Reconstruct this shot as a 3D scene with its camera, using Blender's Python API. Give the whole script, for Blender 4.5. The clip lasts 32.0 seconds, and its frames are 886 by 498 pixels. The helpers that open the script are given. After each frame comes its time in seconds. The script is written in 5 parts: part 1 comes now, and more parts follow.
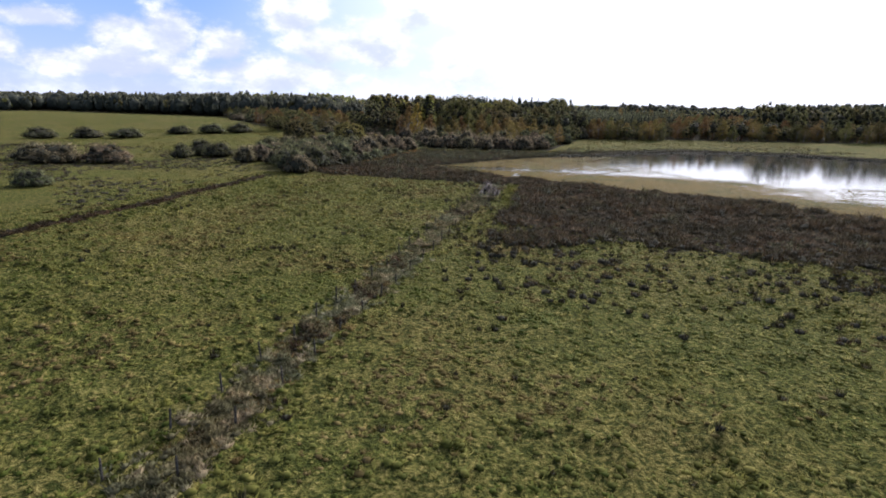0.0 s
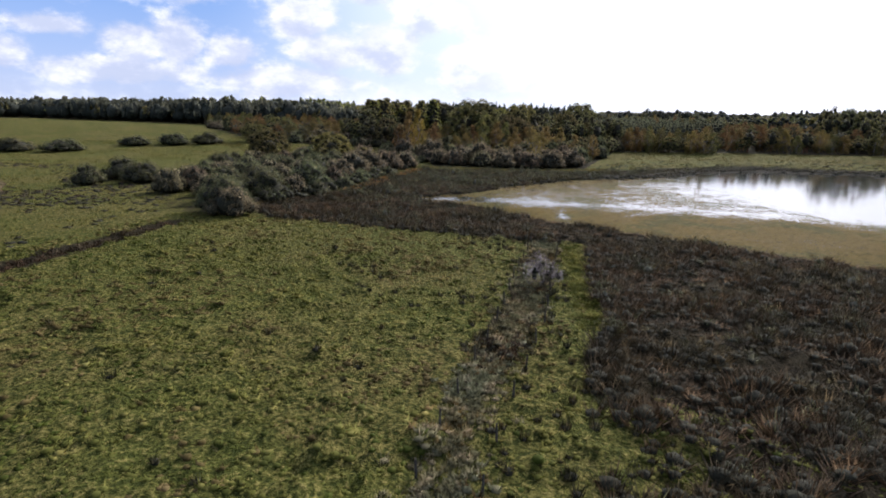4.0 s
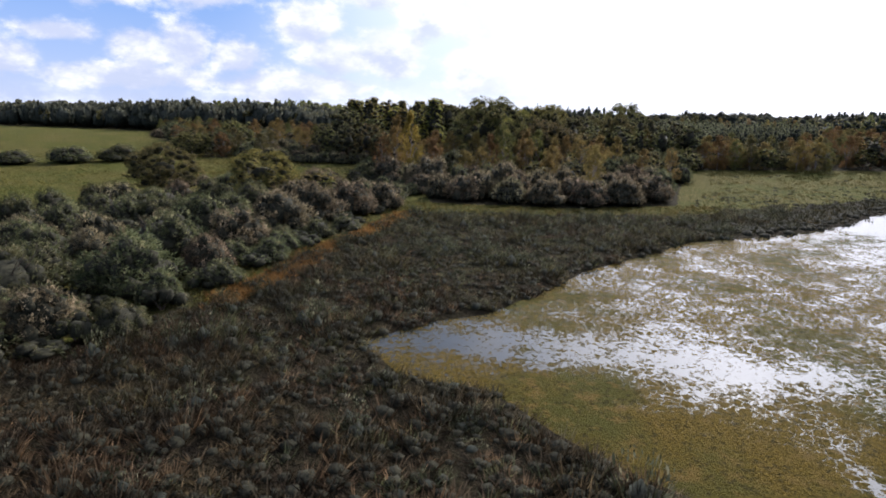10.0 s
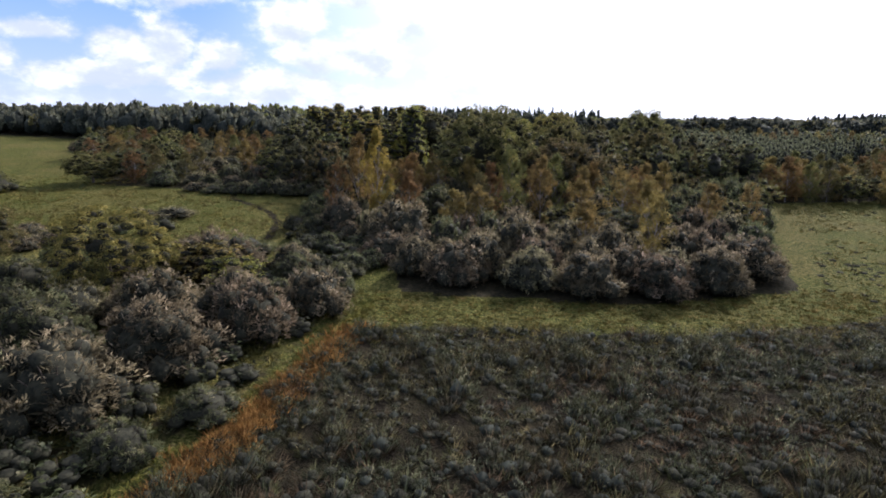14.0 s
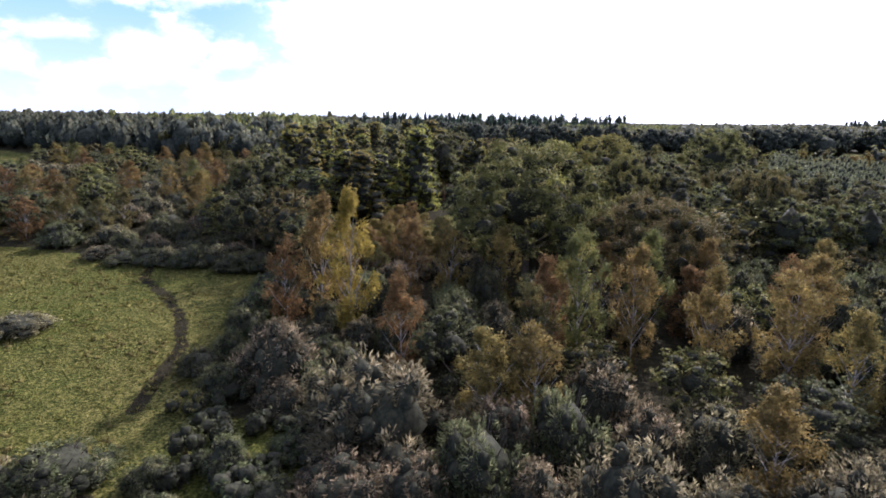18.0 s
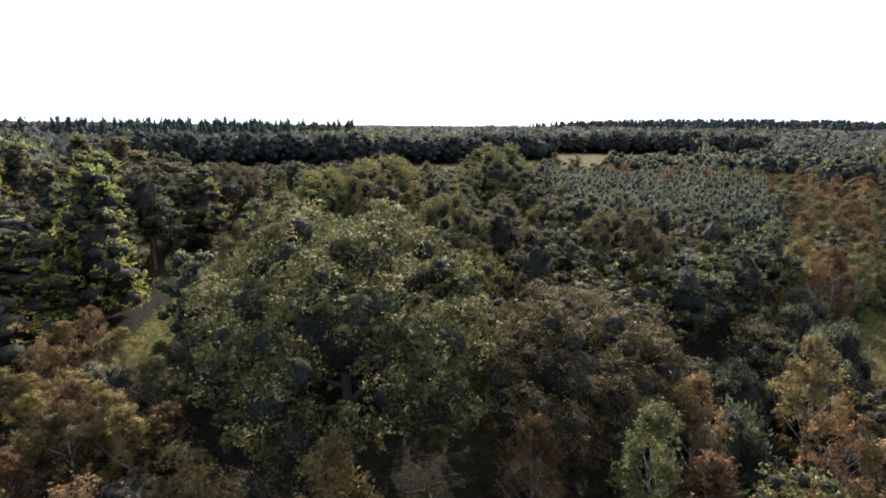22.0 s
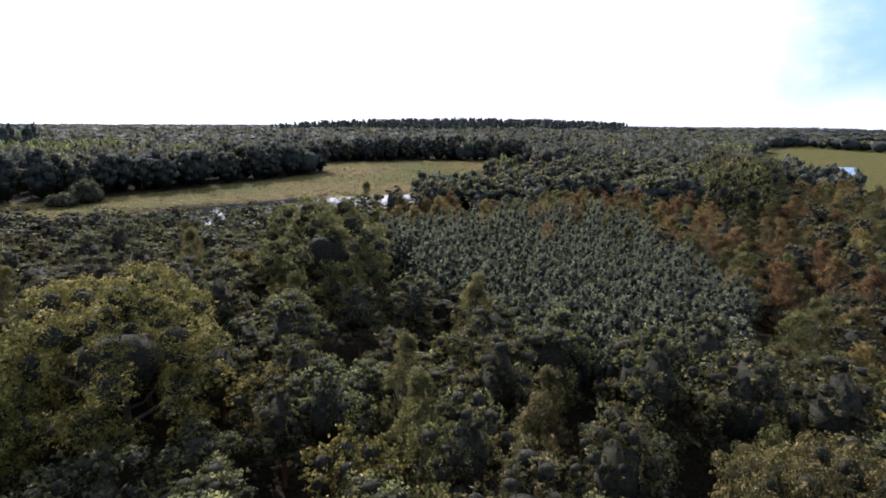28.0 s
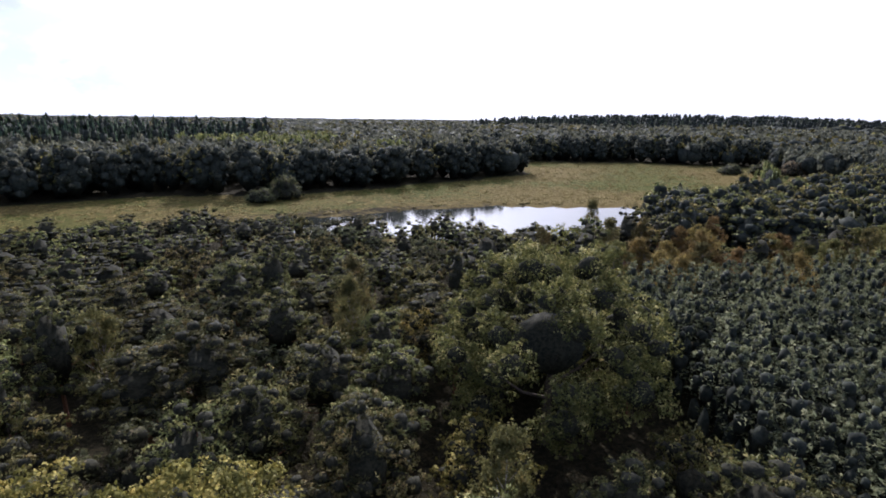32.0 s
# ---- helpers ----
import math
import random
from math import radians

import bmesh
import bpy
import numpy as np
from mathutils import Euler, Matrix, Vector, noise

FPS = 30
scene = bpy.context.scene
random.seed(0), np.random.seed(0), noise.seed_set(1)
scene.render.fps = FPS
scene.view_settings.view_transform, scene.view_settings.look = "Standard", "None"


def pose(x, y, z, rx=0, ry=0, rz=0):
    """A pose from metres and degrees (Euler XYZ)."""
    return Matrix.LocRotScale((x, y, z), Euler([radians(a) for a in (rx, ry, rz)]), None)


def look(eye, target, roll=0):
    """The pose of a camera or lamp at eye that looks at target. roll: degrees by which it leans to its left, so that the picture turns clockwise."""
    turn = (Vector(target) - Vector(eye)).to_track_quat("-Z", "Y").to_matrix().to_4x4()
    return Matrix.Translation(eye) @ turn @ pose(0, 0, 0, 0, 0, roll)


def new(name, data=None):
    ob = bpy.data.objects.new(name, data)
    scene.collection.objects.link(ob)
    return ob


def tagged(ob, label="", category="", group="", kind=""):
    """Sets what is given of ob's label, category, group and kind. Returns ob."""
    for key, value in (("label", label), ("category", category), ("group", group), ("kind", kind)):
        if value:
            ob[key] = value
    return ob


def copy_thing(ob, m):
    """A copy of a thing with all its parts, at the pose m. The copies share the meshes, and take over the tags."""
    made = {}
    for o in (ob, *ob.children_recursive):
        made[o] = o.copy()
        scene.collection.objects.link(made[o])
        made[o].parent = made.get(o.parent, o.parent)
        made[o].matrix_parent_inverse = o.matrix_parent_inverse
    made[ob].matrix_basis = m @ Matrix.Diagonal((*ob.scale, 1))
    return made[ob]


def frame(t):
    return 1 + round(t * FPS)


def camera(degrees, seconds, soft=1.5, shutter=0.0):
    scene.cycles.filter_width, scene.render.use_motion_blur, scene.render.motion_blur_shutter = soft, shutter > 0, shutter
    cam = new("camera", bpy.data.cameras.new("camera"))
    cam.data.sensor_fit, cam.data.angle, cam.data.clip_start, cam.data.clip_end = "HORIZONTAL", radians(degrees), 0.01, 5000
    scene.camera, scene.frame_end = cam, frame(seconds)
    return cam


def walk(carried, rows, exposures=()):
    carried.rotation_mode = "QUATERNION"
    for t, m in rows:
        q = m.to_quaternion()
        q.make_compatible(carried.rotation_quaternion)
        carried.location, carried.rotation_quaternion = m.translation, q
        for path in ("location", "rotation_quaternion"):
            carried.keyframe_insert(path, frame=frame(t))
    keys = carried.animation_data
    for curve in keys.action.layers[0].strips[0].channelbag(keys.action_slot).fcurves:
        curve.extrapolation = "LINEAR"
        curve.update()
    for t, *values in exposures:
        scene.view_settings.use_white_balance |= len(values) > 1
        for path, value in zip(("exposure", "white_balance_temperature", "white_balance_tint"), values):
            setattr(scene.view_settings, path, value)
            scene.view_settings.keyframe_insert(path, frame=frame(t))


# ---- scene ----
cam = camera(78.0, 32.0, soft=1.8)
METRES, EYE, TILT, LEAN, TURN = 361.8, 16.3, 0.25, 0.0, 0.0
ROWS = [
    (0.0, 0.0, 0.0, 0.0, 0.28, -14.59, -1.09),
    (0.5, -0.0003, 0.0174, -0.0001, 0.26, -14.54, -1.11),
    (1.0, -0.0006, 0.0353, 0.0004, 0.32, -14.4, -1.12),
    (1.5, -0.0009, 0.0531, 0.0008, 0.29, -14.21, -1.15),
    (2.0, -0.0013, 0.0706, 0.001, 0.46, -13.99, -1.11),
    (2.5, -0.0018, 0.0879, 0.001, 0.66, -13.93, -1.1),
    (3.0, -0.0021, 0.1061, 0.0005, 0.8, -13.97, -1.09),
    (3.5, -0.0023, 0.1233, 0.0001, 0.83, -13.94, -1.09),
    (5.5, -0.0036, 0.19, -0.0006, 0.79, -14.05, -0.98),
    (6.0, -0.0036, 0.207, -0.0004, 0.65, -13.93, -0.99),
    (6.5, -0.0037, 0.224, -0.0005, 0.59, -13.83, -0.99),
    (7.0, -0.0036, 0.2399, -0.0005, 0.59, -13.87, -0.98),
    (7.5, -0.0038, 0.2571, -0.0002, 0.76, -13.9, -1.0),
    (8.0, -0.0039, 0.2743, -0.0002, 0.87, -13.83, -0.97),
    (8.5, -0.0039, 0.291, -0.0001, 0.94, -13.76, -0.94),
    (9.0, -0.004, 0.3078, -0.0001, 0.97, -13.65, -0.93),
    (9.5, -0.004, 0.3245, -0.0002, 1.11, -13.56, -0.92),
    (10.0, -0.0042, 0.3412, -0.0003, 1.37, -13.6, -0.84),
    (10.5, -0.0044, 0.3577, -0.0004, 1.22, -13.56, -0.91),
    (11.0, -0.0045, 0.374, -0.0005, 1.27, -13.53, -0.86),
    (11.5, -0.0045, 0.39, -0.0008, 1.16, -13.6, -0.85),
    (12.0, -0.0045, 0.4059, 0.0001, 0.68, -13.49, -0.84),
    (12.5, -0.0043, 0.4221, 0.002, 0.19, -13.46, -0.84),
    (13.0, -0.0042, 0.4387, 0.005, -0.17, -13.47, -0.83),
    (13.5, -0.0042, 0.4553, 0.0084, -0.17, -13.53, -0.77),
    (15.5, -0.0046, 0.5177, 0.013, 0.21, -13.83, -1.06),
    (16.0, -0.0048, 0.5345, 0.0165, 0.03, -13.64, -0.98),
    (16.5, -0.005, 0.5517, 0.02, 0.05, -13.44, -0.82),
    (17.0, -0.0055, 0.5686, 0.0234, 0.38, -13.47, -0.78),
    (17.5, -0.0058, 0.5851, 0.0251, 0.81, -13.54, -0.84),
    (18.0, -0.0062, 0.6009, 0.026, 1.22, -13.61, -0.92),
    (18.5, -0.0067, 0.6169, 0.0278, 1.16, -13.59, -0.94),
    (19.0, -0.0072, 0.6331, 0.0297, 0.92, -13.38, -0.91),
    (19.5, -0.0077, 0.649, 0.0318, 0.84, -13.35, -0.82),
    (20.0, -0.0082, 0.6648, 0.0332, 0.96, -13.35, -0.81),
    (20.5, -0.0086, 0.6793, 0.0336, 1.1, -13.48, -0.87),
    (21.0, -0.0087, 0.6946, 0.0339, -7.9, -13.4, -0.9),
    (21.5, -0.0083, 0.7095, 0.034, -25.24, -13.09, -0.66),
    (22.0, -0.0066, 0.7242, 0.0341, -27.07, -13.08, -0.62),
    (22.5, -0.0042, 0.7387, 0.0341, -26.85, -13.11, -0.61),
    (23.0, -0.001, 0.753, 0.0351, -26.99, -13.15, -0.7),
    (23.5, 0.0029, 0.7672, 0.0372, -27.4, -13.09, -0.7),
    (24.0, 0.0076, 0.7813, 0.0397, -27.45, -13.16, -0.64),
    (24.5, 0.0126, 0.7951, 0.0417, -27.37, -13.18, -0.66),
    (26.5, 0.0326, 0.8436, 0.0483, -27.32, -13.44, -0.81),
    (27.0, 0.0384, 0.8559, 0.0491, -29.47, -13.53, -0.79),
    (27.5, 0.0448, 0.8687, 0.0499, -43.95, -13.39, -0.66),
    (28.0, 0.0516, 0.8803, 0.0502, -53.76, -13.18, -0.5),
    (28.5, 0.0589, 0.8915, 0.0502, -39.43, -13.38, -0.79),
    (29.0, 0.0666, 0.9022, 0.0499, -33.92, -13.51, -0.88),
    (29.5, 0.0743, 0.9128, 0.0499, -33.96, -13.59, -0.9),
    (30.0, 0.0819, 0.9233, 0.0495, -33.94, -13.58, -0.87),
    (30.5, 0.0894, 0.9339, 0.0495, -33.98, -13.67, -0.82),
    (31.0, 0.0971, 0.9444, 0.0494, -33.96, -13.69, -0.83),
    (31.5, 0.1047, 0.955, 0.0493, -33.9, -13.74, -0.86),
    (32.0, 0.1122, 0.9656, 0.0493, -33.86, -13.79, -0.83),
]
walk(cam, [(t, pose(0, 0, EYE, TILT, LEAN, TURN) @ pose(METRES * x, METRES * y, METRES * z, 90 + pitch, roll, yaw)) for t, x, y, z, yaw, pitch, roll in ROWS],
     exposures=[(0.0, 0.28, 5980, 17), (3.0, 0.16, 5980, 17), (7.0, 0.2, 5980, 17), (10.0, 0.2, 5980, 17), (13.0, 0.26, 5900, 18), (16.0, 0.7, 5750, 20), (23.0, 0.95, 5700, 21), (26.0, 0.84, 5700, 21), (29.0, 0.42, 5700, 21), (32.0, 0.34, 5700, 21)])

# ---- light ----
SUN_AZ, SUN_EL = 30.0, 31.0          # degrees clockwise from +y, degrees above the horizon
SUN_DIR = Vector((math.sin(radians(SUN_AZ)) * math.cos(radians(SUN_EL)),
                  math.cos(radians(SUN_AZ)) * math.cos(radians(SUN_EL)), math.sin(radians(SUN_EL))))
sun_data = bpy.data.lights.new("sun", "SUN")
sun_data.energy, sun_data.angle, sun_data.color = 5.0, radians(0.6), (1.0, 0.94, 0.83)
sun = new("sun", sun_data)
sun.matrix_world = look(SUN_DIR * 100, (0, 0, 0))


def node(nt, kind, **values):
    n = nt.nodes.new(kind)
    for key, value in values.items():
        n.inputs[key.replace("_", " ")].default_value = value
    return n


def math_node(nt, op, a, b=None, c=None, clamp=False):
    n = nt.nodes.new("ShaderNodeMath")
    n.operation, n.use_clamp = op, clamp
    for i, v in enumerate((a, b, c)):
        if v is None:
            continue
        if isinstance(v, (int, float)):
            n.inputs[i].default_value = v
        else:
            nt.links.new(v, n.inputs[i])
    return n.outputs[0]


def mix_node(nt, fac, a, b, blend="MIX"):
    n = nt.nodes.new("ShaderNodeMix")
    n.data_type, n.blend_type = "RGBA", blend
    for i, v in ((0, fac), (6, a), (7, b)):
        if isinstance(v, (int, float)):
            n.inputs[i].default_value = v
        elif isinstance(v, tuple):
            n.inputs[i].default_value = (*v[:3], 1)
        else:
            nt.links.new(v, n.inputs[i])
    return n.outputs[2]


def ramp_node(nt, fac, low, high):
    n = nt.nodes.new("ShaderNodeMapRange")
    n.interpolation_type = "SMOOTHSTEP"
    nt.links.new(fac, n.inputs[0])
    n.inputs[1].default_value, n.inputs[2].default_value = low, high
    return n.outputs[0]


def noise_node(nt, scale, detail=3.0, vector=None, rough=0.55):
    n = node(nt, "ShaderNodeTexNoise", Scale=scale, Detail=detail, Roughness=rough)
    if vector is not None:
        nt.links.new(vector, n.inputs["Vector"])
    return n.outputs[0]


world = bpy.data.worlds.new("sky")
scene.world = world
world.use_nodes = True
wt = world.node_tree
wt.nodes.clear()
w_out = wt.nodes.new("ShaderNodeOutputWorld")
w_bg = node(wt, "ShaderNodeBackground", Strength=1.0)
wt.links.new(w_bg.outputs[0], w_out.inputs[0])
sky = wt.nodes.new("ShaderNodeTexSky")
sky.sky_type, sky.sun_disc = "NISHITA", False
sky.sun_elevation, sky.sun_rotation = radians(SUN_EL), radians(SUN_AZ)
sky.air_density, sky.dust_density, sky.ozone_density = 1.1, 0.2, 1.5
sky_scaled = mix_node(wt, 1.0, sky.outputs[0], (0.1, 0.106, 0.118), "MULTIPLY")
w_co = wt.nodes.new("ShaderNodeTexCoord").outputs["Generated"]
w_sep = wt.nodes.new("ShaderNodeSeparateXYZ")
wt.links.new(w_co, w_sep.inputs[0])
bearing = math_node(wt, "MULTIPLY", math_node(wt, "ARCTAN2", w_sep.outputs[0], w_sep.outputs[1]), 57.2958)   # degrees clockwise from +y
rise = math_node(wt, "MULTIPLY", math_node(wt, "ARCSINE", w_sep.outputs[2]), 57.2958)
# clear blue low in the sky, paler towards the horizon
low_blue = mix_node(wt, ramp_node(wt, rise, 1.0, 13.0), (0.46, 0.58, 0.79), (0.22, 0.4, 0.74))
low_blue = mix_node(wt, ramp_node(wt, bearing, -24.0, -4.0), low_blue, (0.72, 0.82, 0.95))
low_blue = mix_node(wt, ramp_node(wt, bearing, 76.0, 88.0), low_blue, (0.36, 0.55, 0.82))
clear = mix_node(wt, ramp_node(wt, rise, 10.0, 32.0), low_blue, sky_scaled)
# cumulus heaps: bearing, height above the horizon, half width and half height in degrees
HEAPS = [(-33, 10.4, 5.5, 1.5), (-24, 10.8, 4.5, 1.7), (-29, 5.8, 3.0, 1.9), (-25.5, 6.2, 2.6, 2.4), (-21, 5.4, 2.8, 1.7), (-35, 6.6, 3.5, 1.0), (-30, 3.2, 9.0, 1.4), (-39, 4.2, 3.0, 1.8),
         (-14.5, 8.6, 3.4, 2.2), (-12, 5.6, 4.0, 2.4), (-6.5, 6.5, 3.8, 3.0), (-3, 9.8, 4.0, 2.6), (-16, 3.0, 9.0, 1.7), (3, 4.6, 6.0, 3.2), (-41, 9.0, 3.0, 1.4), (8.5, 7.0, 5.0, 2.4), (-8, 11.6, 4.0, 1.6)]


def heap_sum(lift):
    """How thick the heaps stand at a place in the sky, looked at that many degrees higher."""
    total_heap = None
    for az, el, wide, tall in HEAPS:
        u = math_node(wt, "MULTIPLY", math_node(wt, "SUBTRACT", bearing, az), 1 / wide)
        v = math_node(wt, "MULTIPLY", math_node(wt, "SUBTRACT", rise, el - lift), 1 / tall)
        one = math_node(wt, "EXPONENT", math_node(wt, "MULTIPLY", math_node(wt, "ADD", math_node(wt, "MULTIPLY", u, u), math_node(wt, "MULTIPLY", v, v)), -1.0))
        total_heap = one if total_heap is None else math_node(wt, "MAXIMUM", total_heap, one)
    return total_heap


stretch = wt.nodes.new("ShaderNodeVectorMath")
stretch.operation = "MULTIPLY"
wt.links.new(w_co, stretch.inputs[0])
stretch.inputs[1].default_value = (1.0, 1.0, 1.7)
puff = noise_node(wt, 13.0, 8.0, stretch.outputs[0], 0.6)
wide_puff = noise_node(wt, 2.6, 5.0, w_co, 0.55)
thick = math_node(wt, "MULTIPLY_ADD", math_node(wt, "SUBTRACT", puff, 0.5), 1.7, heap_sum(0.0))
heaped = ramp_node(wt, thick, 0.2, 0.72)
over = math_node(wt, "MULTIPLY", ramp_node(wt, math_node(wt, "MULTIPLY_ADD", math_node(wt, "SUBTRACT", puff, 0.5), 0.3, wide_puff), 0.46, 0.58), ramp_node(wt, rise, 12.0, 24.0))
bank = math_node(wt, "MULTIPLY_ADD", math_node(wt, "SUBTRACT", puff, 0.5), 16.0, bearing)
bank = math_node(wt, "MULTIPLY", ramp_node(wt, bank, 4.0, 22.0), math_node(wt, "SUBTRACT", 1.0, ramp_node(wt, bank, 78.0, 92.0)))
haze_bank = math_node(wt, "SUBTRACT", 1.0, ramp_node(wt, rise, 0.5, 5.0))
cover = math_node(wt, "MAXIMUM", math_node(wt, "MAXIMUM", heaped, over), math_node(wt, "MAXIMUM", bank, math_node(wt, "MULTIPLY", haze_bank, 0.75)))
above = math_node(wt, "MULTIPLY_ADD", math_node(wt, "SUBTRACT", noise_node(wt, 16.0, 6.0, stretch.outputs[0], 0.6), 0.5), 1.9, heap_sum(1.3))
grey = math_node(wt, "MULTIPLY", ramp_node(wt, above, 0.5, 1.15), math_node(wt, "SUBTRACT", 1.0, ramp_node(wt, bearing, -4.0, 14.0)))
bright = mix_node(wt, ramp_node(wt, bearing, -26.0, -2.0), (0.68, 0.73, 0.83), (1.0, 1.0, 1.01))
bright = mix_node(wt, ramp_node(wt, puff, 0.4, 0.66), mix_node(wt, 1.0, bright, (0.86, 0.88, 0.92), "MULTIPLY"), (1.0, 1.0, 1.01))
cloud_col = mix_node(wt, math_node(wt, "MULTIPLY", grey, 0.85), bright, (0.56, 0.62, 0.75))
clouded = mix_node(wt, cover, clear, cloud_col)
# thin bright veil that spreads the sun's light round its place
w_dot = wt.nodes.new("ShaderNodeVectorMath")
w_dot.operation = "DOT_PRODUCT"
wt.links.new(w_co, w_dot.inputs[0])
w_dot.inputs[1].default_value = SUN_DIR
near_sun = math_node(wt, "MAXIMUM", w_dot.outputs["Value"], 0.0)
veil = math_node(wt, "MULTIPLY", math_node(wt, "POWER", near_sun, 20.0), 6.5)
veil_col = mix_node(wt, 1.0, (1.0, 0.985, 0.96), veil, "MULTIPLY")
total = mix_node(wt, 1.0, clouded, veil_col, "ADD")
wt.links.new(total, w_bg.inputs[0])

# ---- plan of the place, in metres ----
POND = [(-8, 163), (-5, 158), (1.5, 155.5), (6.5, 148.5), (12, 144), (15, 139), (19, 135.5), (28, 128), (38, 121), (49, 112), (61, 106),
        (68, 92), (80, 82), (110, 72), (160, 90), (196, 150), (172, 205), (148, 232), (105, 240), (79, 229), (64, 216), (45, 206),
        (33, 202), (24, 193), (15, 186), (10, 179), (2, 170), (-3, 167.5)]
POND_FAR = [(60, 512), (95, 505), (127, 500), (160, 494), (199, 465), (181, 449), (140, 446), (114, 460), (90, 480), (62, 496)]
POND_EAST = [(405, 350), (493, 358), (546, 319), (458, 316)]
MARSH = [(4, 64), (7, 78), (12.5, 98), (17, 122), (-1, 127), (-10, 130), (-30, 137), (-36, 147), (-32.5, 156), (-27.5, 166), (-22.5, 178),
         (-19, 198), (-15, 213), (-11, 221), (-3, 223), (23, 221), (45, 226), (68, 240), (60, 224), (40, 206), (90, 180), (75, 100), (120, 60),
         (70, 46), (46, 53), (33, 64), (20, 67)]
MEADOW_FAR = [(-30, 520), (-25, 568), (60, 569), (114, 548), (177, 554), (239, 563), (280, 630), (360, 580), (395, 520), (340, 455), (284, 440), (200, 440), (150, 438),
              (105, 455), (60, 488)]
MEADOW_EAST = [(40, 226), (54, 260), (72, 300), (100, 306), (220, 306), (270, 314), (440, 300), (440, 100), (230, 40), (60, 150)]
FIELD_EAST = [(420, 320), (530, 382), (785, 400), (900, 380), (900, 160), (690, 200)]
FIELD_WEST = [(-50, 140), (-62, 165), (-67, 200), (-70, 226), (-50, 246), (-24, 252), (-24, 296), (-29, 299), (-42, 306), (-60, 308), (-90, 316), (-112, 343), (-150, 395), (-185, 475), (-300, 540),
              (-420, 600), (-520, 420), (-520, 100), (-60, 100)]
OPEN_EAST = [(300, 296), (400, 362), (530, 382), (785, 400), (900, 380), (900, -200), (300, -200)]
BELT_FLOOR = [(-52, 140), (-30, 140), (-10, 232), (-26, 250), (-70, 230), (-66, 200)]
GROVE_LAWN = [(-14, 212), (-13, 236), (0, 233), (23, 231), (48, 238), (60, 224), (45, 222), (23, 217), (-3, 219)]
FIELD_SOUTH = [(-900, -500), (-900, 120), (-46, 145), (-26, 140), (20, 128), (60, 60), (300, 40), (600, -500)]
PLANTATION = [(90, 382), (100, 394), (125, 384), (153, 370), (150, 358), (128, 345), (106, 327), (84, 325), (72, 334), (73, 346), (80, 364)]
TRACK = [(-13, 321), (-8.5, 333), (-4.5, 345), (1.5, 358), (6.5, 373), (11.5, 385), (17, 395), (22, 393), (16.5, 383), (11.5, 371), (6.5, 356), (0.5, 343), (-3.5, 331), (-7, 320)]


def inside(poly, x, y):
    """Which of the points (arrays x, y) lie in the polygon."""
    x, y = np.asarray(x, float), np.asarray(y, float)
    res = np.zeros(x.shape, bool)
    for (x0, y0), (x1, y1) in zip(poly, poly[1:] + poly[:1]):
        if y0 == y1:
            continue
        res ^= ((y0 > y) != (y1 > y)) & (x < (x1 - x0) * (y - y0) / (y1 - y0) + x0)
    return res


def edge_distance(poly, x, y, closed=True):
    x, y = np.asarray(x, float), np.asarray(y, float)
    best = np.full(x.shape, 1e9)
    ends = list(zip(poly, poly[1:] + poly[:1])) if closed else list(zip(poly, poly[1:]))
    for (x0, y0), (x1, y1) in ends:
        dx, dy = x1 - x0, y1 - y0
        k = np.clip(((x - x0) * dx + (y - y0) * dy) / (dx * dx + dy * dy), 0, 1)
        best = np.minimum(best, np.hypot(x - x0 - k * dx, y - y0 - k * dy))
    return best


def signed(poly, x, y):
    """Metres inside (positive) or outside (negative) the polygon."""
    return np.where(inside(poly, x, y), 1, -1) * edge_distance(poly, x, y)


DITCH_WEST = [(-58, 40), (-55, 66), (-52.4, 78), (-49, 97), (-42.7, 131)]
DITCH_MID = [(-12.5, 20), (-10.5, 32), (-7, 48), (-3, 62), (0.5, 80), (5.5, 96), (8, 106), (12.5, 123)]
FOOTPATH = [(11.0, 92), (12.4, 105), (14.8, 121)]
GREEN_PATH = [(-24.6, 171), (-22.5, 180), (-19.5, 195), (-15.5, 209), (-11.5, 223), (-8.5, 233)]
TRACK_WEST = [(-62, 330), (-50, 298), (-43, 291), (-37.5, 284), (-33, 275), (-31, 262)]


def wave(x, y, s, seed=0.0):
    """Cheap smooth noise from sines, about -1 to 1."""
    return (np.sin(x * s + 1.3 * np.sin(y * s * 0.7 + seed) + seed) + np.sin(y * s * 1.13 - 1.7 * np.sin(x * s * 0.6 - seed) + 2 * seed)
            + 0.6 * np.sin((x + y) * s * 1.9 + seed * 3)) / 2.6


def marsh_depth(x, y):
    """Metres into the marsh, with an uneven edge on the pasture side."""
    return signed(MARSH, x, y) + np.where(np.asarray(y) < 80, 15 * (lumps_at(x, y, 6.0, 5) - 0.6) + 5 * (lumps_at(x, y, 2.2, 6) - 0.5), 0.0)


LATTICE = np.random.default_rng(17).random((256, 256))


def lumps_at(x, y, size, seed=0):
    """Smooth random lumps of about that size in metres, 0 to 1."""
    u, v = x / size + seed * 17.3, y / size + seed * 5.1
    i, j = np.floor(u).astype(int), np.floor(v).astype(int)
    f, g = u - i, v - j
    f, g = f * f * (3 - 2 * f), g * g * (3 - 2 * g)
    at = lambda a, b: LATTICE[(i + a) % 256, (j + b) % 256]
    return (at(0, 0) * (1 - f) + at(1, 0) * f) * (1 - g) + (at(0, 1) * (1 - f) + at(1, 1) * f) * g


